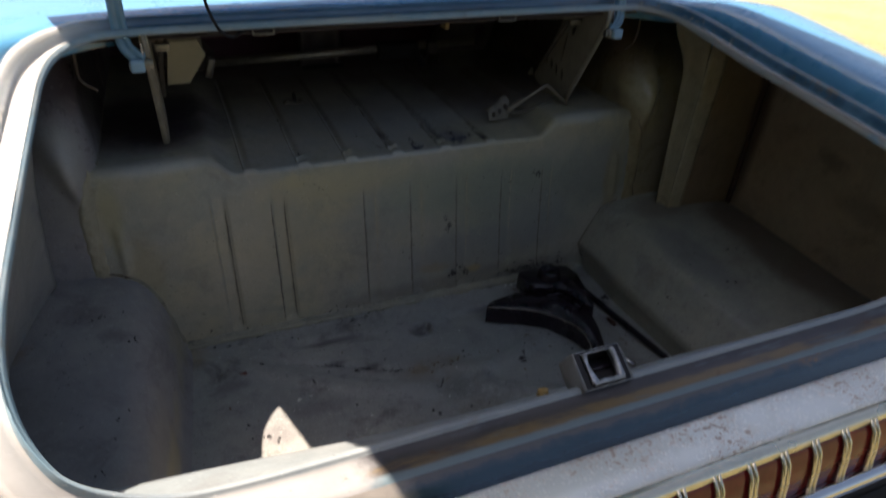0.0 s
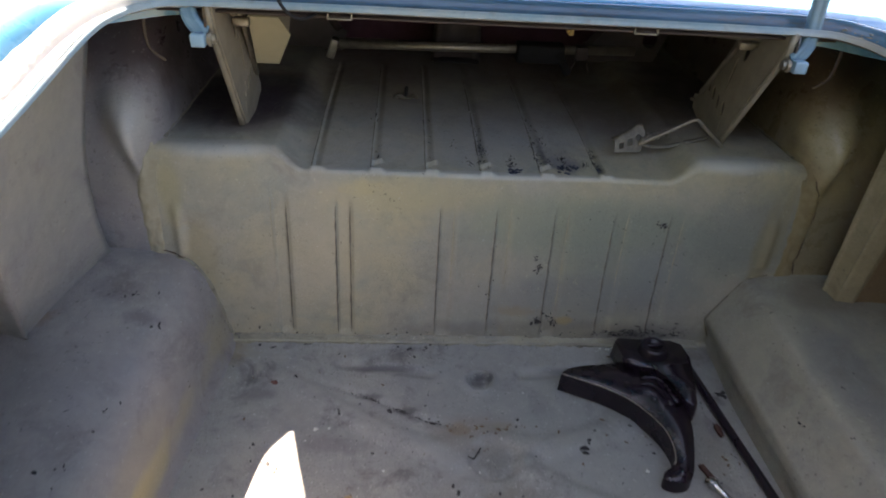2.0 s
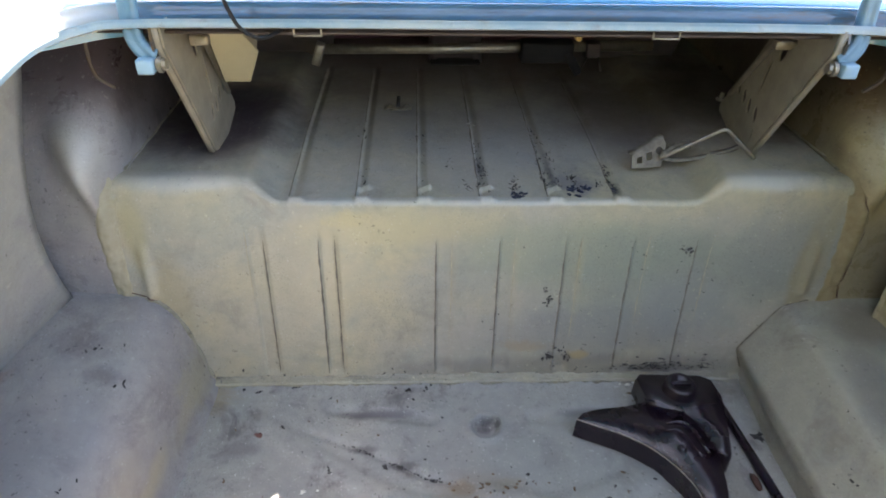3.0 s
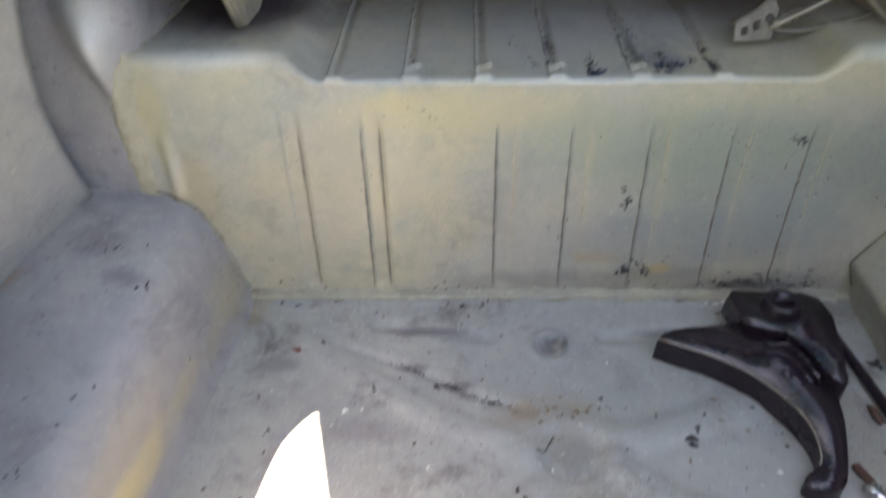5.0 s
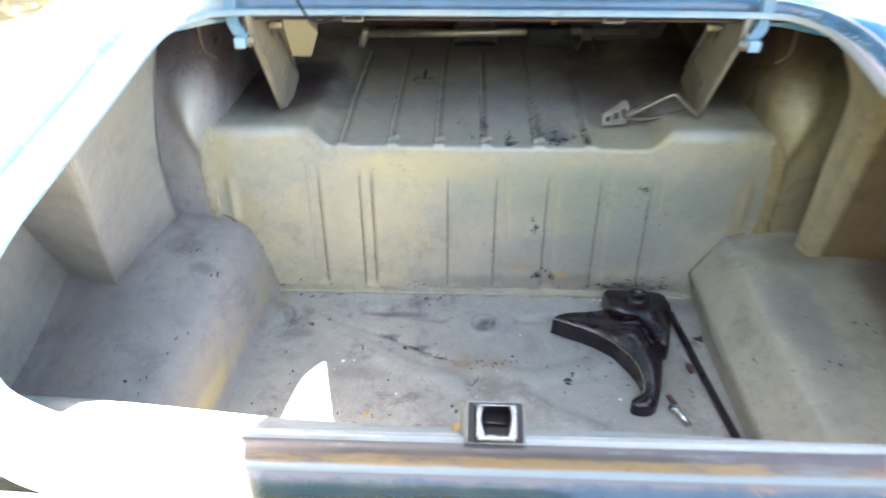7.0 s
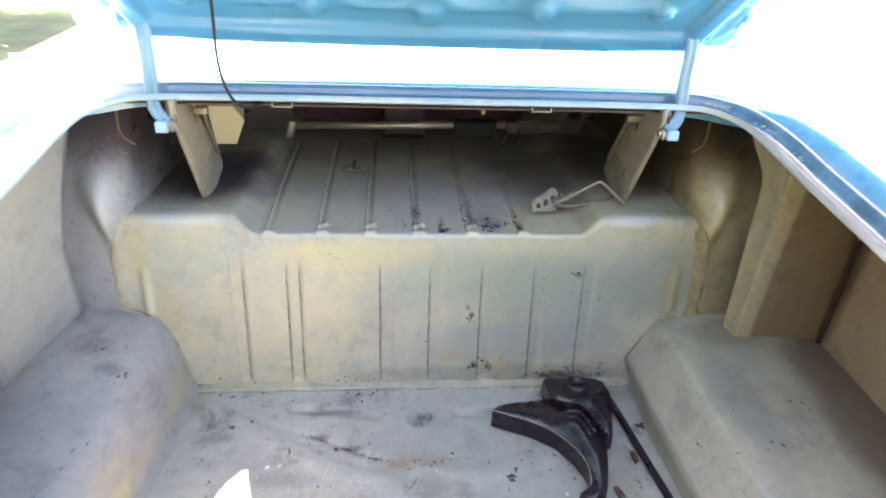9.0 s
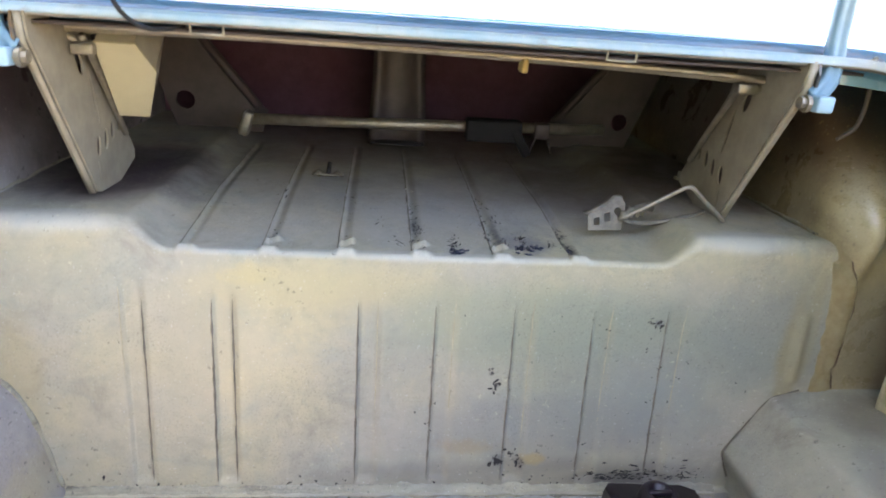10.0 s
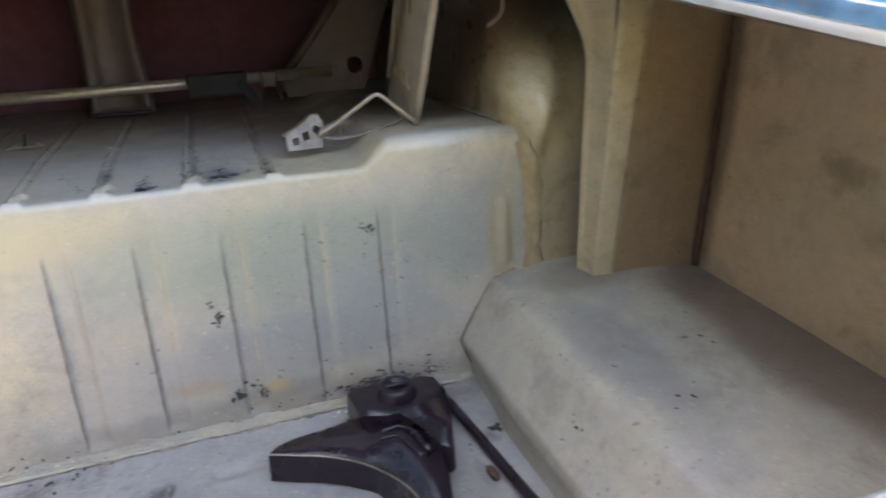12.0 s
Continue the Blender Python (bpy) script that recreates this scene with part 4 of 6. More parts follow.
def rim_ring(profile):
    """A band round the opening: profile gives (out, up) points, the same number at every place of the rim."""
    bm = bmesh.new()
    rings = []
    for n in range(COUNT):
        o = rim_out(n)
        rings.append([bm.verts.new(RIM[n] + o * a + Vector((0, 0, b))) for a, b in profile(RIM[n])])
    for n in range(COUNT):
        r, s = rings[n], rings[(n + 1) % COUNT]
        for a, b, c, d in zip(r, s, s[1:], r[1:]):
            bm.faces.new((a, b, c, d))
    bmesh.ops.recalc_face_normals(bm, faces=bm.faces)
    return bm


def lip_width(p):
    """The flat lip is wide along the sill and narrow round the sides and front."""
    return 0.004 + 0.017 * (1 - smoothstep(0.795, 0.86, p.z))


def sill_shift(p):
    """Along the sill the lip stops short of the rim line and the gutter's floor begins sooner."""
    return 0.013 * (1 - smoothstep(0.795, 0.86, p.z))


def wavy(p, k):
    return 0.002 * noise.noise(Vector((p.x * 9, p.y * 9, k)))


def flange_profile(p):
    w = lip_width(p)
    deep = 0.010 + 0.010 * (1 - smoothstep(0.795, 0.86, p.z))
    q = sill_shift(p)
    step = 0.6 * q
    return [(-w - 0.002, -deep), (-w - 0.001, -0.006), (-w + 0.001, -0.001), (-w + 0.004, 0.0 + wavy(p, 1)), (-0.0005 - q, 0.001), (0.001 - q, -0.001), (0.002 - q, -0.008 + 0.6 * step), (0.003 - q, -0.012 + step)]


flange = mesh_object("opening_flange", rim_ring(flange_profile), m_flange)
tagged(flange, "beige-grey turned flange round the boot opening", "flange", kind="structure")


def gutter_profile(p):
    """Along the sill the floor lies close below the lip."""
    q = sill_shift(p)
    return [(0.003 - q, -0.012 + 0.6 * q), (0.006 - q, -0.015 + 0.65 * q), (0.010 - 0.5 * q, -0.012 + 0.35 * q), (0.017, -0.008 + wavy(p, 2)), (0.025, -0.008 + wavy(p, 3)), (0.031, -0.012)]


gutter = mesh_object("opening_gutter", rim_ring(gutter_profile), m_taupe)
tagged(gutter, "worn taupe rain gutter with rust round the boot opening", "gutter", kind="structure")


def wall_profile(p):
    up = smoothstep(0.80, 0.90, p.z)
    return [(0.031, -0.012), (0.037, -0.016), (0.042, -0.020 + 0.022 * up), (0.046, -0.024 + 0.034 * up), (0.051, -0.030 + 0.043 * up), (0.058, -0.037 + 0.050 * up), (0.064, -0.042 + 0.020 * up)]


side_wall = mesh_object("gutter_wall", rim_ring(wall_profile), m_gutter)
tagged(side_wall, "worn blue wall of the rain gutter round the boot opening", "gutter wall", kind="structure")
seal_rng = random.Random(11)
bm = bmesh.new()
for k in range(30):
    n = seal_rng.randrange(56, 75)
    p = RIM[n % COUNT] + rim_out(n % COUNT) * seal_rng.uniform(0.008, 0.040) + Vector((0, 0, seal_rng.uniform(-0.004, 0.006)))
    size = seal_rng.uniform(0.0012, 0.004)
    made = bmesh.ops.create_icosphere(bm, subdivisions=1, radius=1.0)
    turn = Matrix.Rotation(seal_rng.uniform(0, 3), 3, "Z")
    for v in made["verts"]:
        q = turn @ Vector((v.co.x * size * 2.2, v.co.y * size, v.co.z * size * 0.5)) * (1 + 0.5 * noise.noise(v.co * 2 + Vector((k, 0, 0))))
        v.co = p + q
tagged(mesh_object("sealant_scrap", bm, m_cream, smooth=False), "peeling cream sealant crumbs along the gutter corner", "sealant", kind="stuff")


# ---- pressed panel sloping from the sill down to a straight inner edge ----
def build_sill_panel():
    rows = []
    for x in steps(-0.94, 0.94, 94):
        edge = -0.741 + 0.030 * smoothstep(0.10, 0.75, -x) - 0.016 * smoothstep(0.15, 0.65, x)
        top = 0.703 + 0.010 * smoothstep(0.15, 0.70, -x)
        wave = 0.0012 * noise.noise(Vector((x * 7, 2.0, 0.0)))
        line = [(-0.8225, 0.781), (-0.817, 0.777), (-0.800, 0.763)]
        line += [(edge - 0.030, top + 0.027), (edge - 0.010, top + 0.0085), (edge - 0.004, top + 0.0035), (edge, top), (edge + 0.0005, top - 0.004), (edge - 0.004, top - 0.010), (-0.768, 0.62)]
        rows.append([Vector((x, y + wave, z + wave)) for y, z in line])
    tagged(mesh_object("sill_inner_panel", sheet(rows, 0.002), m_sill), "grey-blue painted panel sloping down inside the boot sill", "sill panel", kind="structure")


build_sill_panel()


# ---- outer body ----
def deck_z(x, y):
    """Height of the deck ahead of the opening."""
    return 1.108 + 0.006 * smoothstep(0.05, 0.075, y) + 0.062 * smoothstep(-0.2, 1.3, y) - 0.008 - 0.012 * abs(x / 0.74) ** 3


def build_quarter(side):
    """Top and flank of a rear wing, from the gutter out, turning the corner into the deck."""
    corner = [(p + rim_out(n) * 0.053) for n, p in enumerate(RIM[:COUNT // 2]) if p.y > -0.20]
    corner = [(p.y, p.x) for p in corner if p.x > 0.56]
    lines = [(y, 0.730) for y in steps(-0.93, corner[0][0] - 0.02, 44)] + corner + [(y, 0.56) for y in steps(0.062, 1.0, 26)]
    rows = []
    for y, inner in lines:
        ztop = 1.022 + 0.098 * smoothstep(-0.75, 0.10, y) - 0.075 * smoothstep(-0.62, -0.95, y)
        ztop += (deck_z(0.73, y) - ztop) * smoothstep(-0.14, 0.05, y)
        row = []
        k = smoothstep(0.70, 0.60, inner)
        for a, b, flat in ((-0.004, -0.050, -0.045), (0.0, -0.032, -0.008), (0.006, -0.019, -0.001), (0.014, -0.008, 0.0015)):
            b += (flat - b) * k
            row.append((side * (inner + a), y, ztop + b + (deck_z(inner, y) - deck_z(0.73, y)) * smoothstep(0.73, 0.57, inner)))
        for a, b in ((0.03, -0.0005), (0.05, 0.002), (0.12, -0.002), (0.20, -0.012), (0.255, -0.026), (0.285, -0.048), (0.300, -0.085), (0.31, -0.16), (0.315, -0.28), (0.31, -0.40), (0.29, -0.52), (0.27, -0.66)):
            row.append((side * (0.730 + a), y, ztop + b))
        rows.append(row if side > 0 else row[::-1])
    bm = sheet(rows, 0.0)
    return tagged(mesh_object("rear_wing", bm, m_blue), "light blue painted rear wing of the car", "rear wing", "rear wings", "structure")


build_quarter(1)
build_quarter(-1)
rows = []
for y, drop in ((0.049, 0.016), (0.052, 0.006), (0.056, 0.001), (0.066, -0.001), (0.10, -0.0015), (0.25, -0.0015), (0.45, -0.0015), (0.70, -0.0015), (1.0, -0.0015)):
    rows.append([(x, y, deck_z(x, y) - drop) for x in steps(-0.575, 0.575, 24)])
tagged(mesh_object("deck_panel", sheet(rows), m_blue), "light blue painted deck panel ahead of the boot opening", "deck panel", kind="structure")

rows = [[(x, 1.0, z) for x in steps(-1.03, 1.03, 20)] for z in (0.44, 0.8, 1.08, 1.135)]
rows[2] = [(max(min(x, 1.02), -1.02), y, z) for x, y, z in rows[2]]
rows[3] = [(x * 0.90, y, z - 0.02 * abs(x) ** 3) for x, y, z in rows[3]]
tagged(mesh_object("wall_body_end", sheet(rows, 0.004), m_blue), "plain blue panel closing the body ahead of the boot", "body panel", kind="structure")
tagged(mesh_object("underbody", sheet([[(x, y, 0.325) for x in steps(-1.0, 1.0, 8)] for y in steps(-0.99, 1.0, 8)], 0.004), m_black), "plain dark underside of the car body", "underbody", kind="structure")

# ---- tail: pitted trim, ribbed red lamp and bumper ----
def tail_strip(name, profile, material, label, category, x0=-0.98, x1=0.98, parent=None, thick=0.0):
    bm = sheet([[(x, y, z) for x in steps(x0, x1, 20)] for y, z in profile], thick)
    bmesh.ops.recalc_face_normals(bm, faces=bm.faces)
    ob = mesh_object(name, bm, material, parent)
    return tagged(ob, label, category, kind="" if parent else "structure")


tail_strip("tail_trim", [(-0.894, 0.742), (-0.898, 0.756), (-0.906, 0.759), (-0.935, 0.758), (-0.954, 0.756), (-0.959, 0.748)], m_pitted, "pitted bright metal trim across the tail", "trim")
lamp = thing("tail_lamp", (0, -0.98, 0.70), "full-width red tail lamp with yellowed chrome ribs", "tail lamp")
base = (0, -0.98, 0.70)
def lamp_part(name, bm, material, label=""):
    return part(name, local(bm, base), material, lamp, label)


def strip_bm(profile, x0, x1, n=16):
    bm = sheet([[(x, y, z) for x in steps(x0, x1, n)] for y, z in profile])
    bmesh.ops.recalc_face_normals(bm, faces=bm.faces)
    return bm


lamp_part("upper_bead", strip_bm([(-0.958, 0.750), (-0.963, 0.757), (-0.972, 0.756), (-0.979, 0.749), (-0.978, 0.738)], -0.95, 0.95), m_gold, "yellowed chrome bead")
lamp_part("lens", strip_bm([(-0.974, 0.748), (-0.984, 0.736), (-0.990, 0.712), (-0.993, 0.690), (-0.994, 0.668)], -0.94, 0.94, 60), m_lens, "deep red ribbed lens")
lamp_part("lower_bead", strip_bm([(-0.992, 0.672), (-1.001, 0.675), (-1.010, 0.670), (-1.012, 0.660), (-1.004, 0.653)], -0.95, 0.95), m_chrome, "chrome bead")
rib_mesh = None
for n in range(-17, 18):
    x = 0.0535 * n
    if rib_mesh is None:
        bm = bmesh.new()
        for off in (-0.0038, 0.0038):
            tube([(off, 0.004, 0.050), (off, -0.008, 0.036), (off, -0.014, 0.012), (off, -0.0165, -0.010), (off, -0.020, -0.028)], 0.0030, 6, bm)
        rib = part("rib", bm, m_gold, lamp)
        rib_mesh = rib.data
        rib.location = (x, 0, 0)
    else:
        rib = new("rib", rib_mesh)
        rib.parent, rib.location = lamp, (x, 0, 0)
tail_strip("tail_gap", [(-1.004, 0.656), (-0.998, 0.640), (-0.998, 0.600)], m_black, "black gap under the tail lamp", "gap")
tail_strip("rear_bumper", [(-1.000, 0.610), (-1.06, 0.612), (-1.085, 0.600), (-1.095, 0.575), (-1.095, 0.52), (-1.08, 0.47), (-1.04, 0.45)], m_chrome, "chrome rear bumper", "bumper", -1.02, 1.02)
tail_strip("tail_panel", [(-0.995, 0.45), (-0.99, 0.34), (-0.80, 0.33)], m_blue, "blue lower tail panel", "tail panel")

# ---- rear wheels under the body ----
def rear_wheel(side):
    ob = thing("rear_wheel", (side * 0.83, 0.36, 0.0), "black rubber road wheel under the rear wing", "wheel", "rear wheels")
    for name, prof, mat in (("tyre", [(0.205, -0.085), (0.30, -0.10), (0.325, -0.085), (0.333, 0.0), (0.325, 0.085), (0.30, 0.10), (0.205, 0.085)], m_black), ("rim", [(0.02, 0.05), (0.06, 0.06), (0.10, 0.03), (0.17, 0.05), (0.20, 0.075), (0.207, 0.085)], m_chrome)):
        rows = []
        for k in range(37):
            a = 2 * math.pi * k / 36
            rows.append([(side * u, r * math.cos(a), 0.333 + r * math.sin(a)) for r, u in prof])
        bm = sheet(rows)
        bmesh.ops.remove_doubles(bm, verts=bm.verts, dist=1e-5)
        bmesh.ops.recalc_face_normals(bm, faces=bm.faces)
        part(name, bm, mat, ob)


rear_wheel(-1)
rear_wheel(1)

# ---- ground ----
rows = [[(x, y, 0.0) for x in (-900, -60, -8, 8, 60, 900)] for y in (-900, -60, -8, 8, 60, 900)]
tagged(mesh_object("ground", sheet(rows), m_ground, smooth=False), "sunlit dry lawn and dirt round the car", "ground", kind="structure")


def hedge(name, a, b, high, thick):
    """A plain clipped hedge that closes the yard behind the camera, added unseen to block low sky light."""
    a, b = Vector(a), Vector(b)
    way = (b - a).normalized()
    out = Vector((-way.y, way.x, 0))
    bm = bmesh.new()
    rings = []
    for t in steps(0, 1, 120):
        end = smoothstep(0.0, 0.03, t) * smoothstep(1.0, 0.97, t)
        ring = []
        for k in range(28):
            g = 2 * math.pi * k / 28
            cu, sv = math.cos(g), math.sin(g)
            u = math.copysign(abs(cu) ** 0.45, cu) * (0.35 + 0.65 * end)
            v = math.copysign(abs(sv) ** 0.45, sv)
            p = a.lerp(b, t) + out * (-thick / 2 + u * thick / 2) + Vector((0, 0, high * (0.5 + 0.5 * v * (0.75 + 0.25 * end))))
            d = 0.16 * noise.noise(p * 1.3) + 0.09 * noise.noise(p * 4.0) + 0.05 * noise.noise(p * 9.0)
            ring.append(bm.verts.new(p + out * d * (1 if u > 0 else -1) + Vector((0, 0, d * max(v, 0)))))
        rings.append(ring)
    for r, q in zip(rings, rings[1:]):
        for i in range(28):
            bm.faces.new((r[i], r[(i + 1) % 28], q[(i + 1) % 28], q[i]))
    bm.faces.new(rings[0])
    bm.faces.new(rings[-1][::-1])
    bmesh.ops.recalc_face_normals(bm, faces=bm.faces)
    return tagged(mesh_object(name, bm, m_hedge), "unseen dark green hedge added to block low sky light", "hedge", kind="structure")


# neither hedge is in view; both are added to cut low sky light
hedge("sky_block_rear", (0.6, -4.4, 0), (-4.6, -4.4, 0), 3.4, 1.0)
hedge("sky_block_left", (-3.6, -5.0, 0), (-3.6, 0.6, 0), 4.2, 1.0)


# ---- trees added ahead of the car to shade the lawn ----
def build_tree(at):
    r = random.Random(3)
    ob = thing("tree", at, "leafy tree added ahead of the car to shade the lawn", "tree", "lawn trees")
    at = Vector(at)
    bm = tube(arc([at, at + Vector((0.05, 0, 1.2)), at + Vector((-0.1, 0.1, 2.6)), at + Vector((0.1, 0, 4.2))], 5), [0.24 - 0.011 * k for k in range(16)], 10)
    tips = []
    for k in range(9):
        a = k * 2.4
        start = at + Vector((0, 0, 2.0 + 0.22 * k))
        tip = start + Vector((math.cos(a) * r.uniform(1.3, 2.4), math.sin(a) * r.uniform(1.3, 2.4), r.uniform(0.8, 2.0)))
        tube(arc([start, start.lerp(tip, 0.5) + Vector((0, 0, 0.2)), tip], 4), [0.09 - 0.009 * j for j in range(9)], 6, bm)
        tips.append(tip)
    part("trunk", local(bm, at), m_bark, ob)
    verts, faces = [], []
    for k in range(15000):
        c = r.choice(tips).lerp(at + Vector((0, 0, 4.6)), r.random() ** 1.5 * 0.8)
        p = c + Vector((r.gauss(0, 0.55), r.gauss(0, 0.55), r.gauss(0, 0.45))) - at
        u = Vector((r.gauss(0, 1), r.gauss(0, 1), r.gauss(0, 0.6))).normalized()
        w = u.cross(Vector((r.gauss(0, 1), r.gauss(0, 1), r.gauss(0, 1)))).normalized()
        s = r.uniform(0.05, 0.11)
        n = len(verts)
        verts += [p - u * s, p + w * s * 0.45, p + u * s, p - w * s * 0.45]
        faces.append((n, n + 1, n + 2, n + 3))
    mesh = bpy.data.meshes.new("crown")
    mesh.from_pydata(verts, [], faces)
    mesh.materials.append(m_hedge)
    crown = new("crown", mesh)
    crown.parent = ob
    return ob


first_tree = build_tree((-6.7, 9.0, 0.0))
bpy.context.view_layer.update()
# second tree, out of view, added to shade the nearer lawn
copy_thing(first_tree, Matrix.Translation((-6.4, 6.0, 0.0)) @ Matrix.Rotation(2.0, 4, "Z"))

# ---- boot lid, open ----
LID_AT = Vector((0.0, 0.095, 1.165))
LID_M = Matrix.Translation(LID_AT) @ Matrix.Rotation(radians(-48), 4, "X")  # local -y runs up along the open lid, local -z faces in
LID_LONG = 1.07
lid = new("boot_lid")
lid.matrix_world = LID_M
tagged(lid, "light blue boot lid standing open with a pressed inner frame", "boot lid")
rows = []
for v in steps(0, LID_LONG, 26) + [1.006, 1.008, 1.006, 1.0]:
    row = []
    for u in steps(-0.69, 0.69, 30):
        edge = min(0.69 - abs(u), v, LID_LONG - v)
        row.append((u, -v, 0.028 * (1 - (u / 0.9) ** 2) + 0.012 - 0.012 * (1 - smoothstep(0, 0.02, edge))))
    rows.append(row)
for k, drop in enumerate((0.008, 0.02, 0.04, 0.06)):
    rows[27 + k] = [(u, -LID_LONG - 0.004 - 0.002 * k, z - drop) for u, _, z in rows[26]]
part("outer_skin", sheet(rows, 0.003), m_blue, lid)


def lid_half(v):
    """Half width of the inner frame, widening away from the hinges."""
    return 0.575 + 0.06 * smoothstep(0.03, 0.30, v)


def lid_inner(u, v):
    """Depth of the inner pressing below the skin."""
    edge = min((lid_half(v) - abs(u)), v - 0.035 - 0.012 * (u / 0.6) ** 2, 0.93 - v)
    h = 0.004 + 0.030 * smoothstep(0.0, 0.016, edge) - 0.016 * smoothstep(0.050, 0.066, edge) + 0.006 * smoothstep(0.10, 0.12, edge)
    for cu, cv, ru, rv, p in ((-0.34, 0.30, 0.15, 0.15, 3), (-0.10, 0.25, 0.085, 0.10, 3), (0.10, 0.25, 0.085, 0.10, 3), (0.34, 0.30, 0.15, 0.15, 3), (-0.36, 0.68, 0.22, 0.16, 4), (0.36, 0.68, 0.22, 0.16, 4), (0.0, 0.60, 0.10, 0.2, 3)):
        d = (abs((u - cu) / ru) ** p + abs((v - cv) / rv) ** p) ** (1 / p)
        h -= 0.026 * (1 - smoothstep(0.72, 1.0, d))
    for cu, cv, r in ((-0.22, 0.155, 0.03), (0.0, 0.135, 0.035), (0.22, 0.155, 0.03), (-0.46, 0.16, 0.025), (0.46, 0.16, 0.025)):
        h += 0.014 * (1 - smoothstep(0.45, 1.0, math.hypot(u - cu, v - cv) / r))
    return max(h, 0.001)


rows = []
for v in steps(0.03, 0.93, 110):
    rows.append([(u * lid_half(v), -v, 0.008 - lid_inner(u * lid_half(v), v)) for u in steps(-1, 1, 150)][::-1])
part("inner_panel", sheet(rows), m_blue_shaded, lid, "embossed blue inner frame")
for side in (-1, 1):
    rows = []
    for k in range(12):
        v = 0.05 + 0.012 * k
        rows.append([(side * (0.585 + 0.007 * j), -v, -0.004 - 0.022 * abs(noise.noise(Vector((k * 0.45, j * 0.4, 3 + side)))) * math.sin(math.pi * k / 11)) for j in range(9)])
    part("gusset", sheet(rows, 0.002), m_blue, lid, "crumpled gusset beside the hinge")
LID_I = LID_M.inverted()


def ribbon(path, across, profile, bm=None):
    """A bar of the given section swept along a path; the section's first axis stays level with across."""
    bm = bm or bmesh.new()
    pts = [Vector(p) for p in path]
    rings = []
    for n, p in enumerate(pts):
        d = (pts[min(n + 1, len(pts) - 1)] - pts[max(n - 1, 0)]).normalized()
        a = (Vector(across) - d * d.dot(Vector(across))).normalized()
        b = d.cross(a)
        rings.append([bm.verts.new(p + a * u + b * v) for u, v in profile])
    n = len(profile)
    for r, q in zip(rings, rings[1:]):
        for i in range(n):
            bm.faces.new((r[i], r[(i + 1) % n], q[(i + 1) % n], q[i]))
    bm.faces.new(rings[0][::-1])
    bm.faces.new(rings[-1])
    bmesh.ops.recalc_face_normals(bm, faces=bm.faces)
    return bm


# flattened goose-neck section with a groove pressed along each face
ARM = [(-0.0135, -0.003), (-0.012, -0.0065), (-0.0085, -0.0085), (-0.0045, -0.0085), (-0.002, -0.0068), (0.002, -0.0068), (0.0045, -0.0085), (0.0085, -0.0085), (0.012, -0.0065), (0.0135, -0.003)]
ARM = ARM + [(-u, -v) for u, v in ARM]


def hinge_arm(side):
    path = arc([(side * 0.518, 0.000, 1.038), (side * 0.528, -0.003, 1.044), (side * 0.541, 0.001, 1.060), (side * 0.546, 0.008, 1.085), (side * 0.546, 0.012, 1.12), (side * 0.545, 0.012, 1.16), (side * 0.545, 0.010, 1.20), (side * 0.545, 0.022, 1.246)], 6)
    bm = ribbon(path, (1, 0, 0), ARM)
    bmesh.ops.transform(bm, matrix=LID_I, verts=bm.verts)
    arm = part("hinge_arm", bm, m_arm, lid, "weathered pale blue goose-neck hinge arm")
    bm = box((0.024, 0.020, 0.022), (side * 0.527, -0.020, 1.030), 0.003)
    bmesh.ops.transform(bm, matrix=LID_I, verts=bm.verts)
    part("hinge_cap", bm, m_hingecap, arm, "pale blue plastic buffer")
    bm = tube([(side * 0.542, -0.012, 1.028), (side * 0.500, -0.010, 1.030)], 0.0085, 8)
    tube([(side * 0.512, -0.011, 1.029), (side * 0.506, -0.011, 1.029)], 0.012, 12, bm)
    bmesh.ops.transform(bm, matrix=LID_I, verts=bm.verts)
    slot = box((0.044, 0.016, 0.020), (side * 0.545, 0.026, 1.232), 0.003)
    bmesh.ops.transform(slot, matrix=LID_I, verts=slot.verts)
    part("arm_socket", slot, m_jack, arm, "dark socket where the arm enters the lid")
    part("hinge_pin", bm, m_rod, arm, "dull steel hinge pin with a washer", smooth=False)


hinge_arm(-1)
hinge_arm(1)
bm = plate([(-0.02, -0.01), (0.02, -0.01), (0.02, 0.01), (-0.02, 0.01)], [], 0.004, Matrix.Translation((-0.40, -0.30, -0.03)))
part("cable_clip", bm, m_gold, lid, "yellowed clip for the cable")

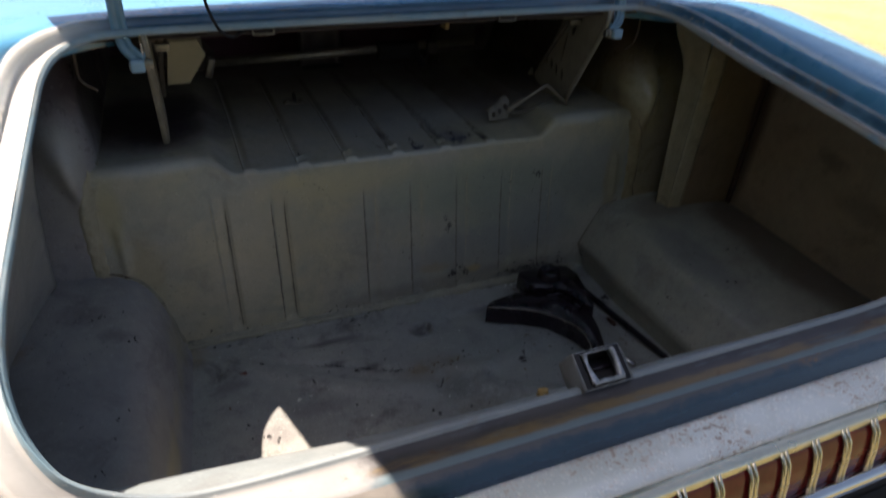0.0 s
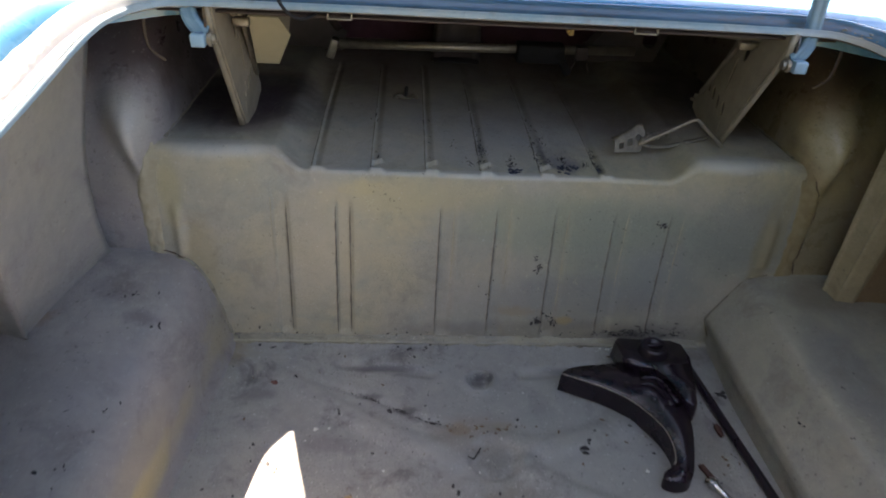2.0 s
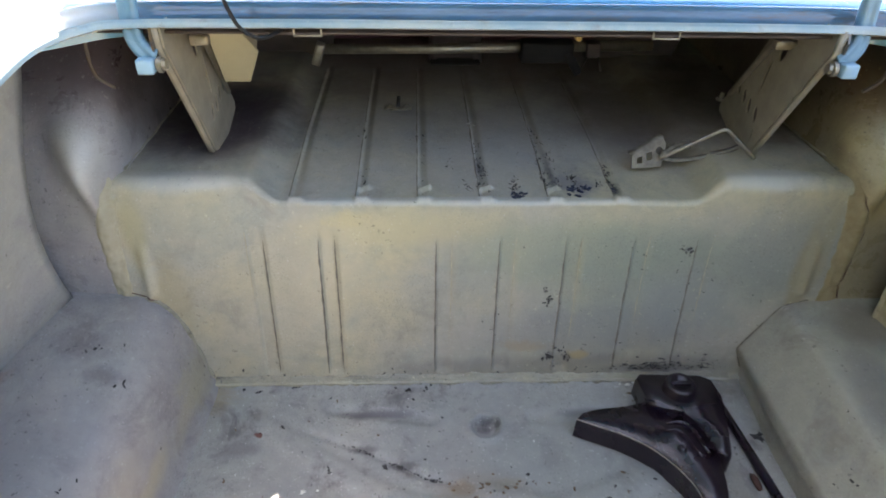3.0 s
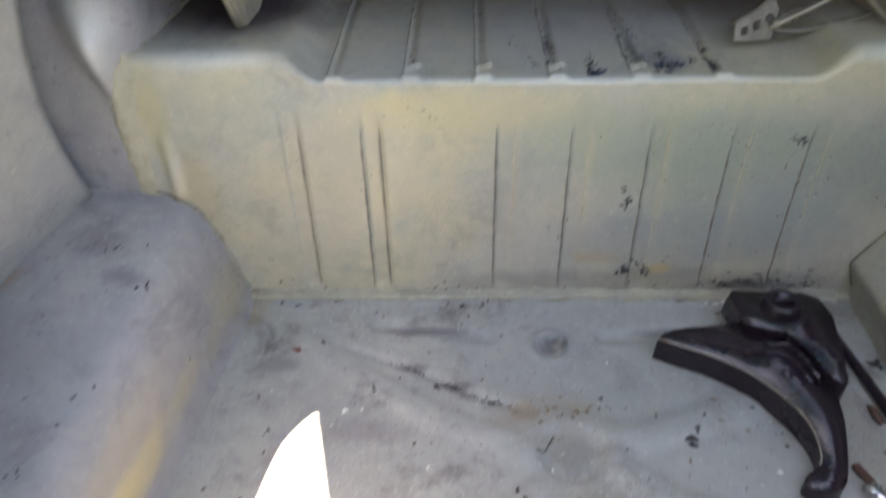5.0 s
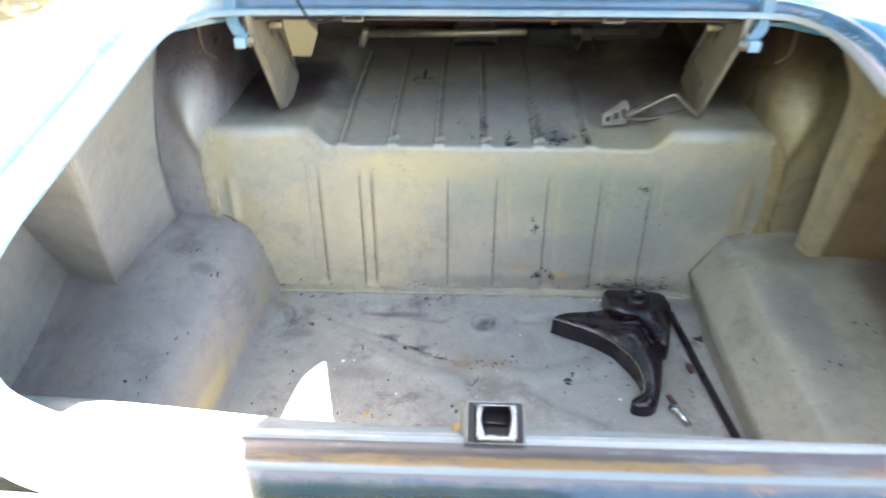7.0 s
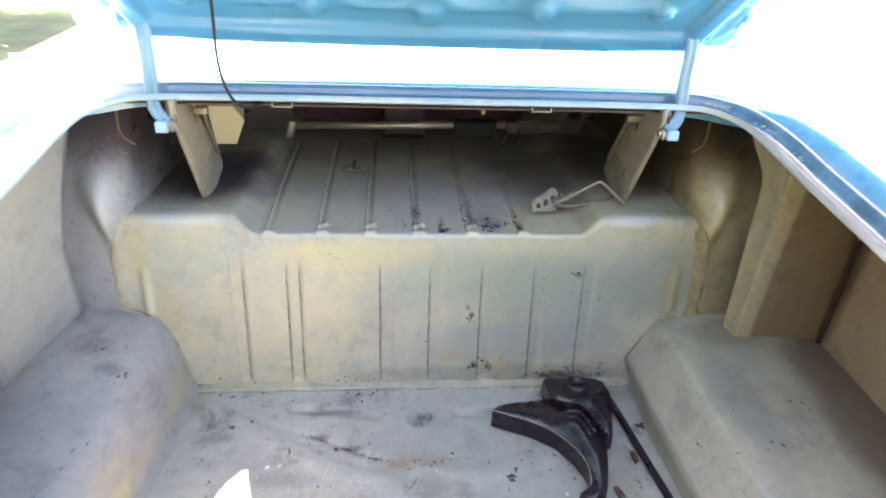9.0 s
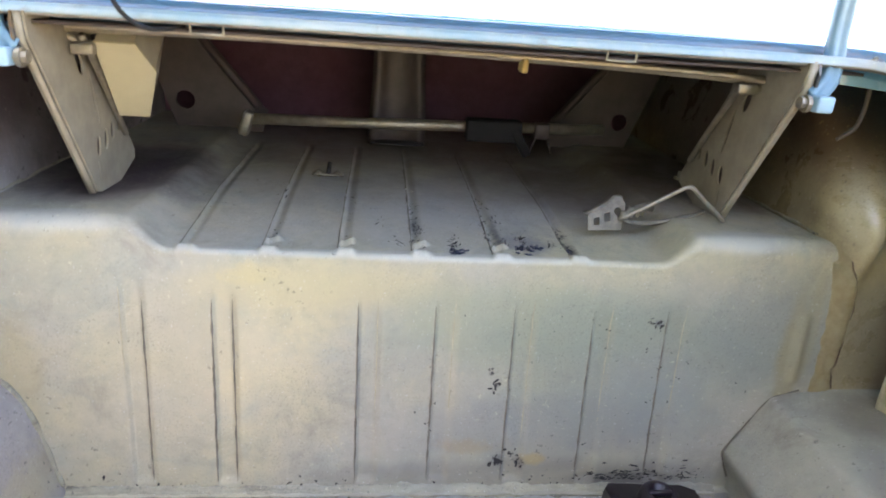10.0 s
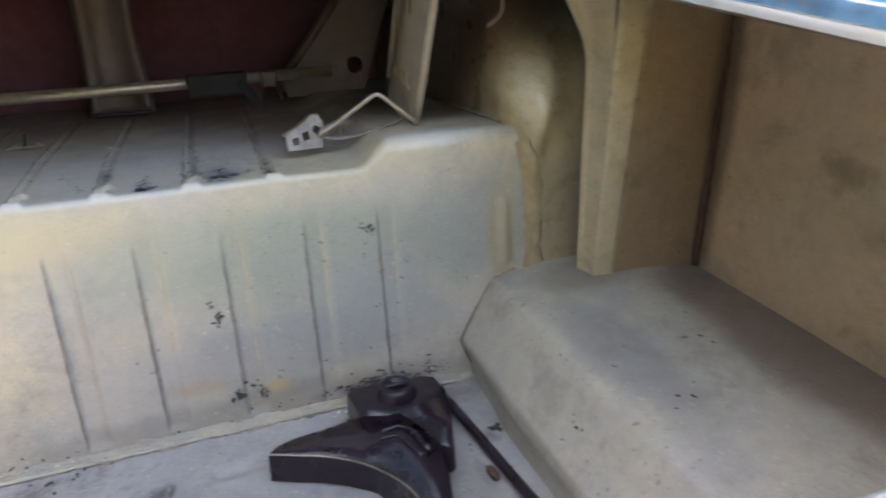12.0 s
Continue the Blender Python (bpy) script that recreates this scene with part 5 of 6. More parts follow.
# ---- hinge brackets ----
def hinge_bracket(side):
    x = side * 0.505
    ob = thing("hinge_bracket", (x, 0.14, 0.82), "beige painted steel hinge bracket with slots, hanging from the deck", "hinge bracket", "hinge brackets")
    base = Vector((x, 0.14, 0.82))
    outline = [(-0.004, 1.085), (0.000, 1.050), (0.060, 0.950), (0.120, 0.850), (0.138, 0.818), (0.152, 0.814), (0.230, 0.812), (0.300, 0.835), (0.302, 0.850), (0.278, 0.885), (0.235, 0.94), (0.185, 1.02), (0.165, 1.085)]
    slots = []
    for cy, cz, hw, hl, an in ((0.160, 0.884, 0.007, 0.016, 10), (0.190, 0.890, 0.007, 0.016, 10), (0.217, 0.899, 0.007, 0.015, 10), (0.243, 0.903, 0.006, 0.011, 10), (0.152, 0.845, 0.003, 0.016, 0), (0.163, 0.958, 0.004, 0.042, -12), (0.128, 1.012, 0.009, 0.020, -20)):
        loop = []
        for k in range(12):
            a = 2 * math.pi * k / 12
            px, py = hw * math.cos(a), hl * math.sin(a)
            r = radians(an)
            loop.append((cy + px * math.cos(r) + py * math.sin(r), cz - px * math.sin(r) + py * math.cos(r)))
        slots.append(loop)
    m = axes((x, 0, 0), (0, 1, 0), (0, 0, 1))
    part("plate", local(plate(outline, slots, 0.003, m), base), m_bracket, ob, smooth=False)
    # dark plate added behind the slots, standing in for the shade there
    back = [(0.014, 1.060), (0.075, 0.950), (0.140, 0.835), (0.225, 0.828), (0.284, 0.846), (0.225, 0.93), (0.175, 1.015), (0.150, 1.060)]
    part("slot_backing", local(plate(back, [], 0.002, axes((x + side * 0.009, 0, 0), (0, 1, 0), (0, 0, 1))), base), m_struct, ob, "dark backing plate added to darken the slots", smooth=False)
    # turned edge facing the tail
    fl = [(-0.006, 1.085), (-0.002, 1.048), (0.058, 0.948), (0.118, 0.848), (0.137, 0.815)]
    rows = [[(x + side * 0.0, y, z), (x + side * 0.005, y - 0.002, z), (x + side * 0.011, y - 0.001, z)] for y, z in fl]
    part("turned_edge", local(sheet(rows, 0.0025), base), m_bracket, ob)
    bm = plate([(-0.006, 1.085), (-0.012, 1.068), (-0.010, 1.040), (0.000, 1.030), (0.012, 1.040), (0.016, 1.055), (0.010, 1.085)], [], 0.0035, axes((x + side * 0.012, 0, 0), (0, 1, 0), (0, 0, 1)))
    part("hinge_ear", local(bm, base), m_gutter, ob, "blue-grey hinge ear", smooth=False)
    # spring arm along the plate
    part("spring_arm", local(tube(arc([(x - side * 0.022, 0.10, 1.05), (x - side * 0.020, 0.125, 1.03), (x - side * 0.012, 0.20, 0.955), (x - side * 0.006, 0.262, 0.885)], 4), 0.0055, 8), base), m_rod, ob, "dull steel spring arm")
    part("rod_seat", local(box((0.030, 0.018, 0.016), (x - side * 0.024, 0.098, 1.034), 0.003), base), m_rod, ob)


hinge_bracket(-1)
hinge_bracket(1)
for k, (a, b) in enumerate((((-0.480, 0.100, 1.062), (0.480, 0.118, 1.044)), ((-0.470, 0.118, 1.058), (0.482, 0.094, 1.050)))):
    rod = mesh_object("torsion_rod", tube(arc([Vector(a) + Vector((-0.012, 0.01, -0.022)), a, (0.0, (a[1] + b[1]) / 2, (a[2] + b[2]) / 2 + 0.006), b, Vector(b) + Vector((0.012, 0.01, -0.022))], 8), 0.0055, 8), m_rod)
    tagged(rod, "dull steel torsion rod spanning the hinge brackets", "torsion rod", "torsion rods")
clip = mesh_object("rod_clip", box((0.010, 0.030, 0.020), (0.135, 0.107, 1.047), 0.003), m_foam)
tagged(clip, "yellow plastic clip round the torsion rods", "clip")

# cream duct box beside the bracket
duct = thing("duct_box", (-0.43, 0.2, 0.92), "cream painted sheet-metal box hanging under the deck", "duct box")
m = axes((-0.486, 0.212, 0.926), (1, 0.0, 0.0), (0.0, -0.67, 0.74))
shape = [(0.0, 0.0), (0.047, 0.0), (0.086, 0.105), (0.072, 0.160), (0.016, 0.160), (0.008, 0.08)]
part("front", local(plate(shape, [], 0.003, m), duct.location), m_boxpaint, duct, smooth=False)
inner = [(0.027 + (a - 0.027) * 0.94, 0.08 + (b - 0.08) * 0.97) for a, b in shape]
part("body", local(plate(inner, [], -0.08, m), duct.location), m_bracket, duct, smooth=False)

# ---- behind the shelf: cross bar, post and braces ----
bar = thing("cross_bar", (0.04, 0.63, 0.865), "dull steel cross bar with a black sleeve behind the shelf", "cross bar")
bl = bar.location
part("tube", local(tube([(-0.375, 0.63, 0.855), (-0.10, 0.63, 0.858), (0.455, 0.63, 0.870)], 0.0125, 12), bl), m_rod, bar)
part("end_bracket", local(box((0.022, 0.03, 0.055), (-0.372, 0.625, 0.845), 0.005, Matrix.Rotation(radians(18), 4, "Y")), bl), m_rod, bar)
part("sleeve", local(box((0.130, 0.050, 0.050), (0.19, 0.622, 0.858), 0.006), bl), m_black, bar, "black rubber sleeve")
part("lever", local(box((0.022, 0.03, 0.07), (0.255, 0.61, 0.835), 0.005, Matrix.Rotation(radians(-32), 4, "Y")), bl), m_black, bar)
part("clamp", local(box((0.035, 0.036, 0.036), (0.305, 0.625, 0.862), 0.004), bl), m_struct, bar)
part("clamp_leg", local(tube([(0.292, 0.61, 0.85), (0.275, 0.60, 0.815)], 0.0025, 6), bl), m_struct, bar)
part("clamp_leg", local(tube([(0.318, 0.61, 0.85), (0.328, 0.60, 0.815)], 0.0025, 6), bl), m_struct, bar)

post = thing("seat_post", (-0.03, 0.74, 0.8), "brown painted steel post with turned edges behind the shelf", "post")
pl = post.location
rows = []
for z in steps(0.79, 1.085, 12):
    w = 0.072 - 0.010 * smoothstep(0.79, 1.0, z)
    rows.append([(-0.03 - w, 0.735, z), (-0.03 - w * 0.70, 0.725, z), (-0.03 - w * 0.55, 0.745, z), (-0.03, 0.745, z), (-0.03 + w * 0.55, 0.745, z), (-0.03 + w * 0.70, 0.725, z), (-0.03 + w, 0.735, z)])
part("channel", local(sheet(rows, 0.002), pl), m_struct, post)
part("foot", local(box((0.13, 0.05, 0.003), (-0.03, 0.715, 0.799), 0.001), pl), m_chip, post)
for side in (-1, 1):
    b = thing("seat_brace", (side * 0.45, 0.75, 0.82), "brown painted steel corner brace behind the shelf", "brace", "seat braces")
    bm = plate([(0.56, 0.80), (0.36, 0.80), (0.345, 0.855), (0.37, 0.868), (0.54, 1.085), (0.66, 1.085)], [disc_ring(12, 0.022, (0.54, 0.87))], 0.004, axes((0, 0.76, 0), (side, 0, 0), (0, 0, 1)))
    part("web", local(bm, b.location), m_struct, b, smooth=False)
    part("edge", local(tube([(side * 0.365, 0.75, 0.862), (side * 0.545, 0.75, 1.08)], 0.011, 8), b.location), m_struct, b)

# ---- latch striker on the sill ----
stk = thing("latch_striker", (-0.010, -0.815, 0.792), "grey steel latch striker with a worn bright throat on the sill", "latch striker")
sl = stk.location
FACE = axes((-0.046, -0.836, 0.7945), (1, 0, 0), (0, 0.041, 0.026))  # the mouth's plane: across, forward, up


def on_face(bm):
    bmesh.ops.transform(bm, matrix=FACE, verts=bm.verts)
    return local(bm, sl)


for u, way, wide in ((0.0, -1, 0.45), (0.072, 1, 0.3)):
    rows = []
    for v in steps(-0.001, 0.050, 8):
        bow = 0.003 * math.sin(math.pi * v / 0.05)
        rows.append([(u, v, 0.0015), (u + way * 0.0012, v, 0.0005), (u + way * wide * (0.004 + bow * 0.5), v, -0.008), (u + way * wide * (0.009 + bow), v, -0.018), (u + way * wide * (0.013 + bow), v - 0.002, -0.030)])
    part("housing_cheek", on_face(sheet(rows, 0.0015)), m_cheek, stk, "grey painted housing cheek")
MOUTH = [(0.010, 0.005), (0.062, 0.005), (0.062, 0.046), (0.010, 0.046)]
part("rim", on_face(plate([(0.001, 0.0), (0.071, 0.0), (0.071, 0.050), (0.001, 0.050)], [MOUTH], 0.002, Matrix.Translation((0, 0, -0.002)))), m_black, stk, "black rim", smooth=False)
edge = [(0.001, 0.0), (0.071, 0.0), (0.071, 0.050), (0.001, 0.050), (0.001, 0.0)]
part("rim_edge", on_face(tube([(u, v, 0.0004) for u, v in edge], 0.0006, 6)), m_lip, stk, "worn pale outer edge")
loop = MOUTH + MOUTH[:1]
part("pocket", on_face(sheet([[(u, v, -0.001) for u, v in loop], [(0.036 + (u - 0.036) * 0.9, 0.005 + (v - 0.005) * 0.92, -0.003 - 0.54 * v) for u, v in loop], [(0.036, 0.02, -0.014)] * 5])), m_black, stk, "shallow black pocket", smooth=False)
for u, way, fat in ((0.0125, 1, 1.3), (0.0612, -1, 1.0)):
    rows = []
    for v in steps(0.006, 0.045, 16):
        bend = 0.0016 * math.sin(v * 150) + 0.002 * smoothstep(0.014, 0.005, v) + 0.0006 * noise.noise(Vector((v * 300, u * 90, 0)))
        rows.append([(u - way * 0.001, v, 0.000), (u, v, 0.0025), (u + way * fat * (0.0026 + bend), v, 0.0034), (u + way * fat * (0.0052 + bend), v, 0.0020), (u + way * fat * (0.0066 + bend), v, -0.006)])
    part("throat_lip", on_face(sheet(rows, 0.001)), m_lip, stk, "worn bright steel lip")
rows = [[(u, 0.0035 + 0.0012 * noise.noise(Vector((u * 160, 3, 0))), 0.0005), (u, 0.0045, 0.0028), (u, 0.0075 + 0.0014 * math.sin(u * 260), 0.0024), (u, 0.0092 + 0.001 * noise.noise(Vector((u * 210, 0, 0))), -0.004)] for u in steps(0.014, 0.060, 24)]
part("throat_lip", on_face(sheet(rows, 0.001)), m_lip, stk, "worn bright steel lip")
part("throat_edge", on_face(tube([(u, 0.0462, 0.0006) for u in steps(0.010, 0.062, 6)], 0.0009, 6)), m_lip, stk, "thin worn upper edge")
part("latch_bar", on_face(tube([(0.012, 0.026, -0.011), (0.060, 0.026, -0.011)], 0.0022, 8)), m_jack, stk, "dark greasy latch bar")
bm = bmesh.new()
bmesh.ops.create_icosphere(bm, subdivisions=3, radius=1.0)
for v in bm.verts:
    v.co = Vector((v.co.x * 0.009, v.co.y * 0.008, v.co.z * 0.007)) * (1 + 0.5 * noise.noise(v.co * 1.7)) + Vector((-0.055, -0.757, 0.7235))
tagged(mesh_object("foam_scrap", bm, m_foam), "crumbling yellow foam scrap on the sill beside the striker", "foam")

# ---- jack base ----
jack = thing("car_jack", (0.36, -0.2, FLOOR_Z), "black pressed-steel jack base with an added edge highlight lying on the boot floor", "jack base")
jl = jack.location
JZ = 0.398
arm_outer = [(x, y) for x, y, _ in arc([(p[0], p[1], 0.0) for p in (
    (0.168, -0.152), (0.206, -0.170), (0.250, -0.192), (0.292, -0.224), (0.325, -0.268), (0.344, -0.310), (0.349, -0.345), (0.342, -0.368), (0.318, -0.384),
    (0.316, -0.398), (0.335, -0.406), (0.358, -0.402), (0.375, -0.382), (0.388, -0.340), (0.398, -0.295), (0.406, -0.240), (0.414, -0.150), (0.400, -0.095), (0.325, -0.108), (0.268, -0.122), (0.215, -0.128), (0.182, -0.138))], 3)]


def jack_top(y):
    """Height of the pressing, falling towards its foot."""
    return JZ - 0.026 * smoothstep(-0.29, -0.40, y)


def jack_body():
    """A dished pressing: top face with a turned-down skirt along its outline."""
    bm = plate(arm_outer, [], 0.004, Matrix.Translation((0, 0, JZ)))
    for v in bm.verts:
        v.co.z += jack_top(v.co.y) - JZ
    n = len(arm_outer)
    cx, cy = sum(p[0] for p in arm_outer) / n, sum(p[1] for p in arm_outer) / n
    rows = []
    for up, grow in ((1.0, 1.0), (0.85, 1.006), (0.2, 1.010), (0.06, 1.018)):
        row = [(cx + (x - cx) * grow, cy + (y - cy) * grow, FLOOR_Z + (jack_top(y) + 0.004 - FLOOR_Z) * up) for x, y in arm_outer]
        rows.append(row + row[:1])
    sheet(rows, 0.0, bm)
    bmesh.ops.recalc_face_normals(bm, faces=bm.faces)
    return bm


part("foot_pressing", local(jack_body(), jl), m_jack, jack)
# bright line along the rim stands in for its edge highlight
edge_line = [(x, y, jack_top(y) + 0.004) for x, y in arm_outer[:22]]
part("edge_highlight", local(tube(arc(edge_line, 3), 0.0012, 6), jl), m_rod, jack, "bright line added for the rim's highlight")
# raised square socket plate
sq = [(0.312, -0.128), (0.306, -0.060), (0.316, -0.048), (0.436, -0.054), (0.455, -0.066), (0.460, -0.110), (0.444, -0.180), (0.424, -0.246), (0.414, -0.252), (0.402, -0.234), (0.390, -0.180), (0.372, -0.146), (0.340, -0.138)]
bm = plate(sq, [], 0.005, Matrix.Translation((0, 0, JZ + 0.010)))
nq = len(sq)
cx, cy = sum(p[0] for p in sq) / nq, sum(p[1] for p in sq) / nq
rows = []
for z, g in ((JZ + 0.015, 1.0), (JZ + 0.008, 1.015), (FLOOR_Z + 0.02, 1.03)):
    row = [(cx + (x - cx) * g, cy + (y - cy) * g, z) for x, y in sq]
    rows.append(row + row[:1])
sheet(rows, 0.0, bm)
bmesh.ops.recalc_face_normals(bm, faces=bm.faces)
part("socket_plate", local(bm, jl), m_jack, jack)
rows = []
for r, z in ((0.034, JZ + 0.014), (0.030, JZ + 0.030), (0.027, JZ + 0.035), (0.018, JZ + 0.035), (0.016, JZ + 0.022), (0.002, JZ + 0.019)):
    ring = disc_ring(20, r, (0.382, -0.092))
    rows.append([(x, y, z) for x, y in ring + ring[:1]])
bm = sheet(rows)
bmesh.ops.recalc_face_normals(bm, faces=bm.faces)
part("socket", local(bm, jl), m_jack, jack, "round socket boss")
bm = box((0.038, 0.008, 0.008), (0.382, -0.092, JZ + 0.033), 0.002)
part("socket_key", local(bm, jl), m_jack, jack)
for off in (0.0, 1.0):
    line = [(0.334 - 0.006 * off, -0.164 - 0.018 * off), (0.374 - 0.016 * off, -0.168 - 0.018 * off), (0.390 - 0.014 * off, -0.236 - 0.008 * off)]
    part("rib", local(tube(arc([(x, y, JZ + 0.005) for x, y in line], 3), 0.0042 - 0.001 * off, 8), jl), m_jack, jack)
for x, y in ((0.318, -0.205), (0.345, -0.225)):
    bm = bmesh.new()
    ring = disc_ring(14, 0.007, (x, y))
    tube([(*p, JZ + 0.006) for p in ring + ring[:1]], 0.0018, 5, bm)
    part("stamping", local(bm, jl), m_jack, jack)

handle = mesh_object("jack_bar", tube([(0.476, -0.055, FLOOR_Z + 0.012), (0.487, -0.16, FLOOR_Z + 0.011), (0.500, -0.30, FLOOR_Z + 0.011), (0.517, -0.47, FLOOR_Z + 0.012), (0.527, -0.57, FLOOR_Z + 0.012)], 0.0085, 10), m_jack)
tagged(handle, "dark rusty steel jack bar lying on the boot floor", "jack bar")
bolt = thing("loose_bolt", (0.41, -0.42, FLOOR_Z), "loose bright bolt with a rusty bracket on the boot floor", "bolt")
part("shank", local(tube([(0.398, -0.388, FLOOR_Z + 0.012), (0.412, -0.396, FLOOR_Z + 0.010), (0.420, -0.412, FLOOR_Z + 0.009), (0.430, -0.432, FLOOR_Z + 0.008)], [0.006, 0.008, 0.007, 0.0065], 8), bolt.location), m_steel, bolt)
part("head", local(box((0.018, 0.015, 0.015), (0.410, -0.394, FLOOR_Z + 0.012), 0.003), bolt.location), m_steel, bolt)
part("tag", local(box((0.012, 0.036, 0.006), (0.412, -0.366, FLOOR_Z + 0.006), 0.002, Matrix.Rotation(0.3, 4, "Z")), bolt.location), m_gap, bolt, "rusty strip")
bm = bmesh.new()
bmesh.ops.create_icosphere(bm, subdivisions=2, radius=1.0)
for v in bm.verts:
    v.co = Vector((v.co.x * 0.007, v.co.y * 0.017, v.co.z * 0.004)) * (1 + 0.9 * noise.noise(v.co * 2.3)) + Vector((0.478, -0.262, FLOOR_Z + 0.006))
tagged(mesh_object("rust_scab", bm, m_gap), "dark reddish rust scab on the floor beside the jack bar", "rust scab")

# ---- latch bracket with wire hook lying on the shelf ----
SH = 0.783
hook = thing("hook_bracket", (0.33, 0.15, SH), "zinc-plated perforated bracket with a bent wire hook lying on the shelf", "bracket")
hl = hook.location
m_hook = plain("dull cream plated steel", (0.25, 0.22, 0.17), 0.42, 0.0, 0.35, 70.0, 0.3, (0.12, 0.10, 0.08))
m = axes((0.278, 0.128, SH + 0.002), (0.070, 0.010, 0.004), (0.0, 0.30, 1.0))
holes = [[(0.011 + a, 0.009 + b) for a, b in ((0, 0), (0.011, 0.001), (0.011, 0.014), (0, 0.012))], [(0.030 + a, 0.014 + b) for a, b in ((0, 0), (0.012, 0.001), (0.012, 0.016), (0, 0.014))], disc_ring(12, 0.0075, (0.056, 0.030))]
bm = plate([(0, 0.002), (0.060, -0.002), (0.066, 0.018), (0.070, 0.042), (0.064, 0.052), (0.052, 0.054), (0.040, 0.044), (0.020, 0.034), (0.002, 0.028)], holes, 0.0025, m)
part("perforated_plate", local(bm, hl), m_hook, hook, smooth=False)
rim = ribbon([m @ Vector((0.000, 0.028, 0.0)), m @ Vector((0.020, 0.035, 0.0)), m @ Vector((0.040, 0.045, 0.0)), m @ Vector((0.054, 0.055, 0.0)), m @ Vector((0.066, 0.052, 0.0))], (0, 1, 0.1), [(-0.001, -0.0015), (0.012, -0.0015), (0.012, 0.0015), (-0.001, 0.0015)])
part("turned_edge", local(rim, hl), m_hook, hook)
bends = [(0.330, 0.132, SH + 0.024), (0.352, 0.130, SH + 0.036), (0.390, 0.126, SH + 0.060), (0.424, 0.122, SH + 0.082), (0.432, 0.121, SH + 0.0862), (0.437, 0.120, SH + 0.0872), (0.442, 0.120, SH + 0.0856), (0.448, 0.119, SH + 0.081), (0.476, 0.118, SH + 0.057), (0.507, 0.118, SH + 0.031)]
part("wire", local(tube(arc(bends, 3), 0.0038, 8), hl), m_rod, hook, "bent bright steel wire")
line = arc([(0.338, 0.130, SH + 0.020), (0.365, 0.134, SH + 0.014), (0.40, 0.138, SH + 0.015), (0.44, 0.142, SH + 0.024), (0.470, 0.144, SH + 0.030), (0.486, 0.146, SH + 0.036)], 4)
bm = sheet([[p, p + Vector((0.003, 0.007, 0.002)), p + Vector((0.004, 0.013, 0.001))] for p in line], 0.0025)
part("tongue", local(bm, hl), m_hook, hook)
part("spring", local(tube(arc([(0.335, 0.132, SH + 0.028), (0.352, 0.145, SH + 0.034), (0.372, 0.155, SH + 0.038), (0.396, 0.164, SH + 0.038)], 3), [0.006 + 0.003 * (k % 2) for k in range(10)], 8), hl), m_hook, hook)
bm = bmesh.new()
for k in range(5):
    tube([(0.340 + 0.012 * k, 0.150 + 0.006 * k, SH + 0.018), (0.344 + 0.012 * k, 0.156 + 0.006 * k, SH + 0.040)], 0.0025, 6, bm)
part("coil", local(bm, hl), m_rod, hook)

# small stud on the shelf, slots in the header lip
bm = tube([(0.565, 0.424, 0.800), (0.565, 0.424, 0.816)], 0.011, 8)
tube([(0.565, 0.424, 0.814), (0.566, 0.423, 0.828)], 0.005, 8, bm)
tagged(mesh_object("shelf_stud", bm, m_bracket, smooth=False), "small beige steel stud with a collar on the shelf", "stud")
for x in (-0.292, 0.245):
    bm = bmesh.new()
    for a, b in (((-0.020, 0.010), (0.020, 0.010)), ((0.020, 0.010), (0.020, -0.008)), ((0.020, -0.008), (-0.020, -0.008)), ((-0.020, -0.008), (-0.020, 0.010))):
        tube([(x + a[0], 0.006, 1.076 + a[1]), (x + b[0], 0.006, 1.076 + b[1])], 0.0016, 6, bm)
    tagged(mesh_object("wire_clip", bm, m_bracket), "small pale wire clip under the header lip", "clip", "header clips")

# loose clip on the shelf and cables
clipb = thing("shelf_clip", (-0.174, 0.43, 0.785), "worn two-lobed saddle clip with a dark stub on the shelf", "clip")
bm = sheet([[(-0.174 + a * 1.3, 0.43 + b, shelf_z(-0.174 + a, 0.372 + b) + 0.0008 + (0.008 * math.exp(-((abs(a) - 0.014) / 0.007) ** 2) + 0.002) * (1 - (b / 0.016) ** 2)) for a in steps(-0.024, 0.024, 24)] for b in steps(-0.013, 0.013, 8)], 0.0012)
part("saddle", local(bm, clipb.location), m_hook, clipb)
part("front_lip", local(tube(arc([(-0.192, 0.414, 0.787), (-0.183, 0.410, 0.789), (-0.165, 0.410, 0.789), (-0.156, 0.414, 0.787)], 3), 0.0022, 6), clipb.location), m_hook, clipb, "pale worn lip")
part("stub", local(tube([(-0.174, 0.428, 0.788), (-0.172, 0.445, 0.806)], 0.0045, 8), clipb.location), m_chip, clipb, "dark stub")
cord = mesh_object("cable", tube(arc([(-0.395, -0.06, 1.34), (-0.396, -0.05, 1.26), (-0.398, -0.045, 1.18), (-0.392, -0.045, 1.13), (-0.376, -0.04, 1.09), (-0.352, -0.02, 1.072), (-0.325, 0.03, 1.075)], 5), 0.0030, 8), m_black)
tagged(cord, "thin black cable hanging from the boot lid into the boot", "cable")
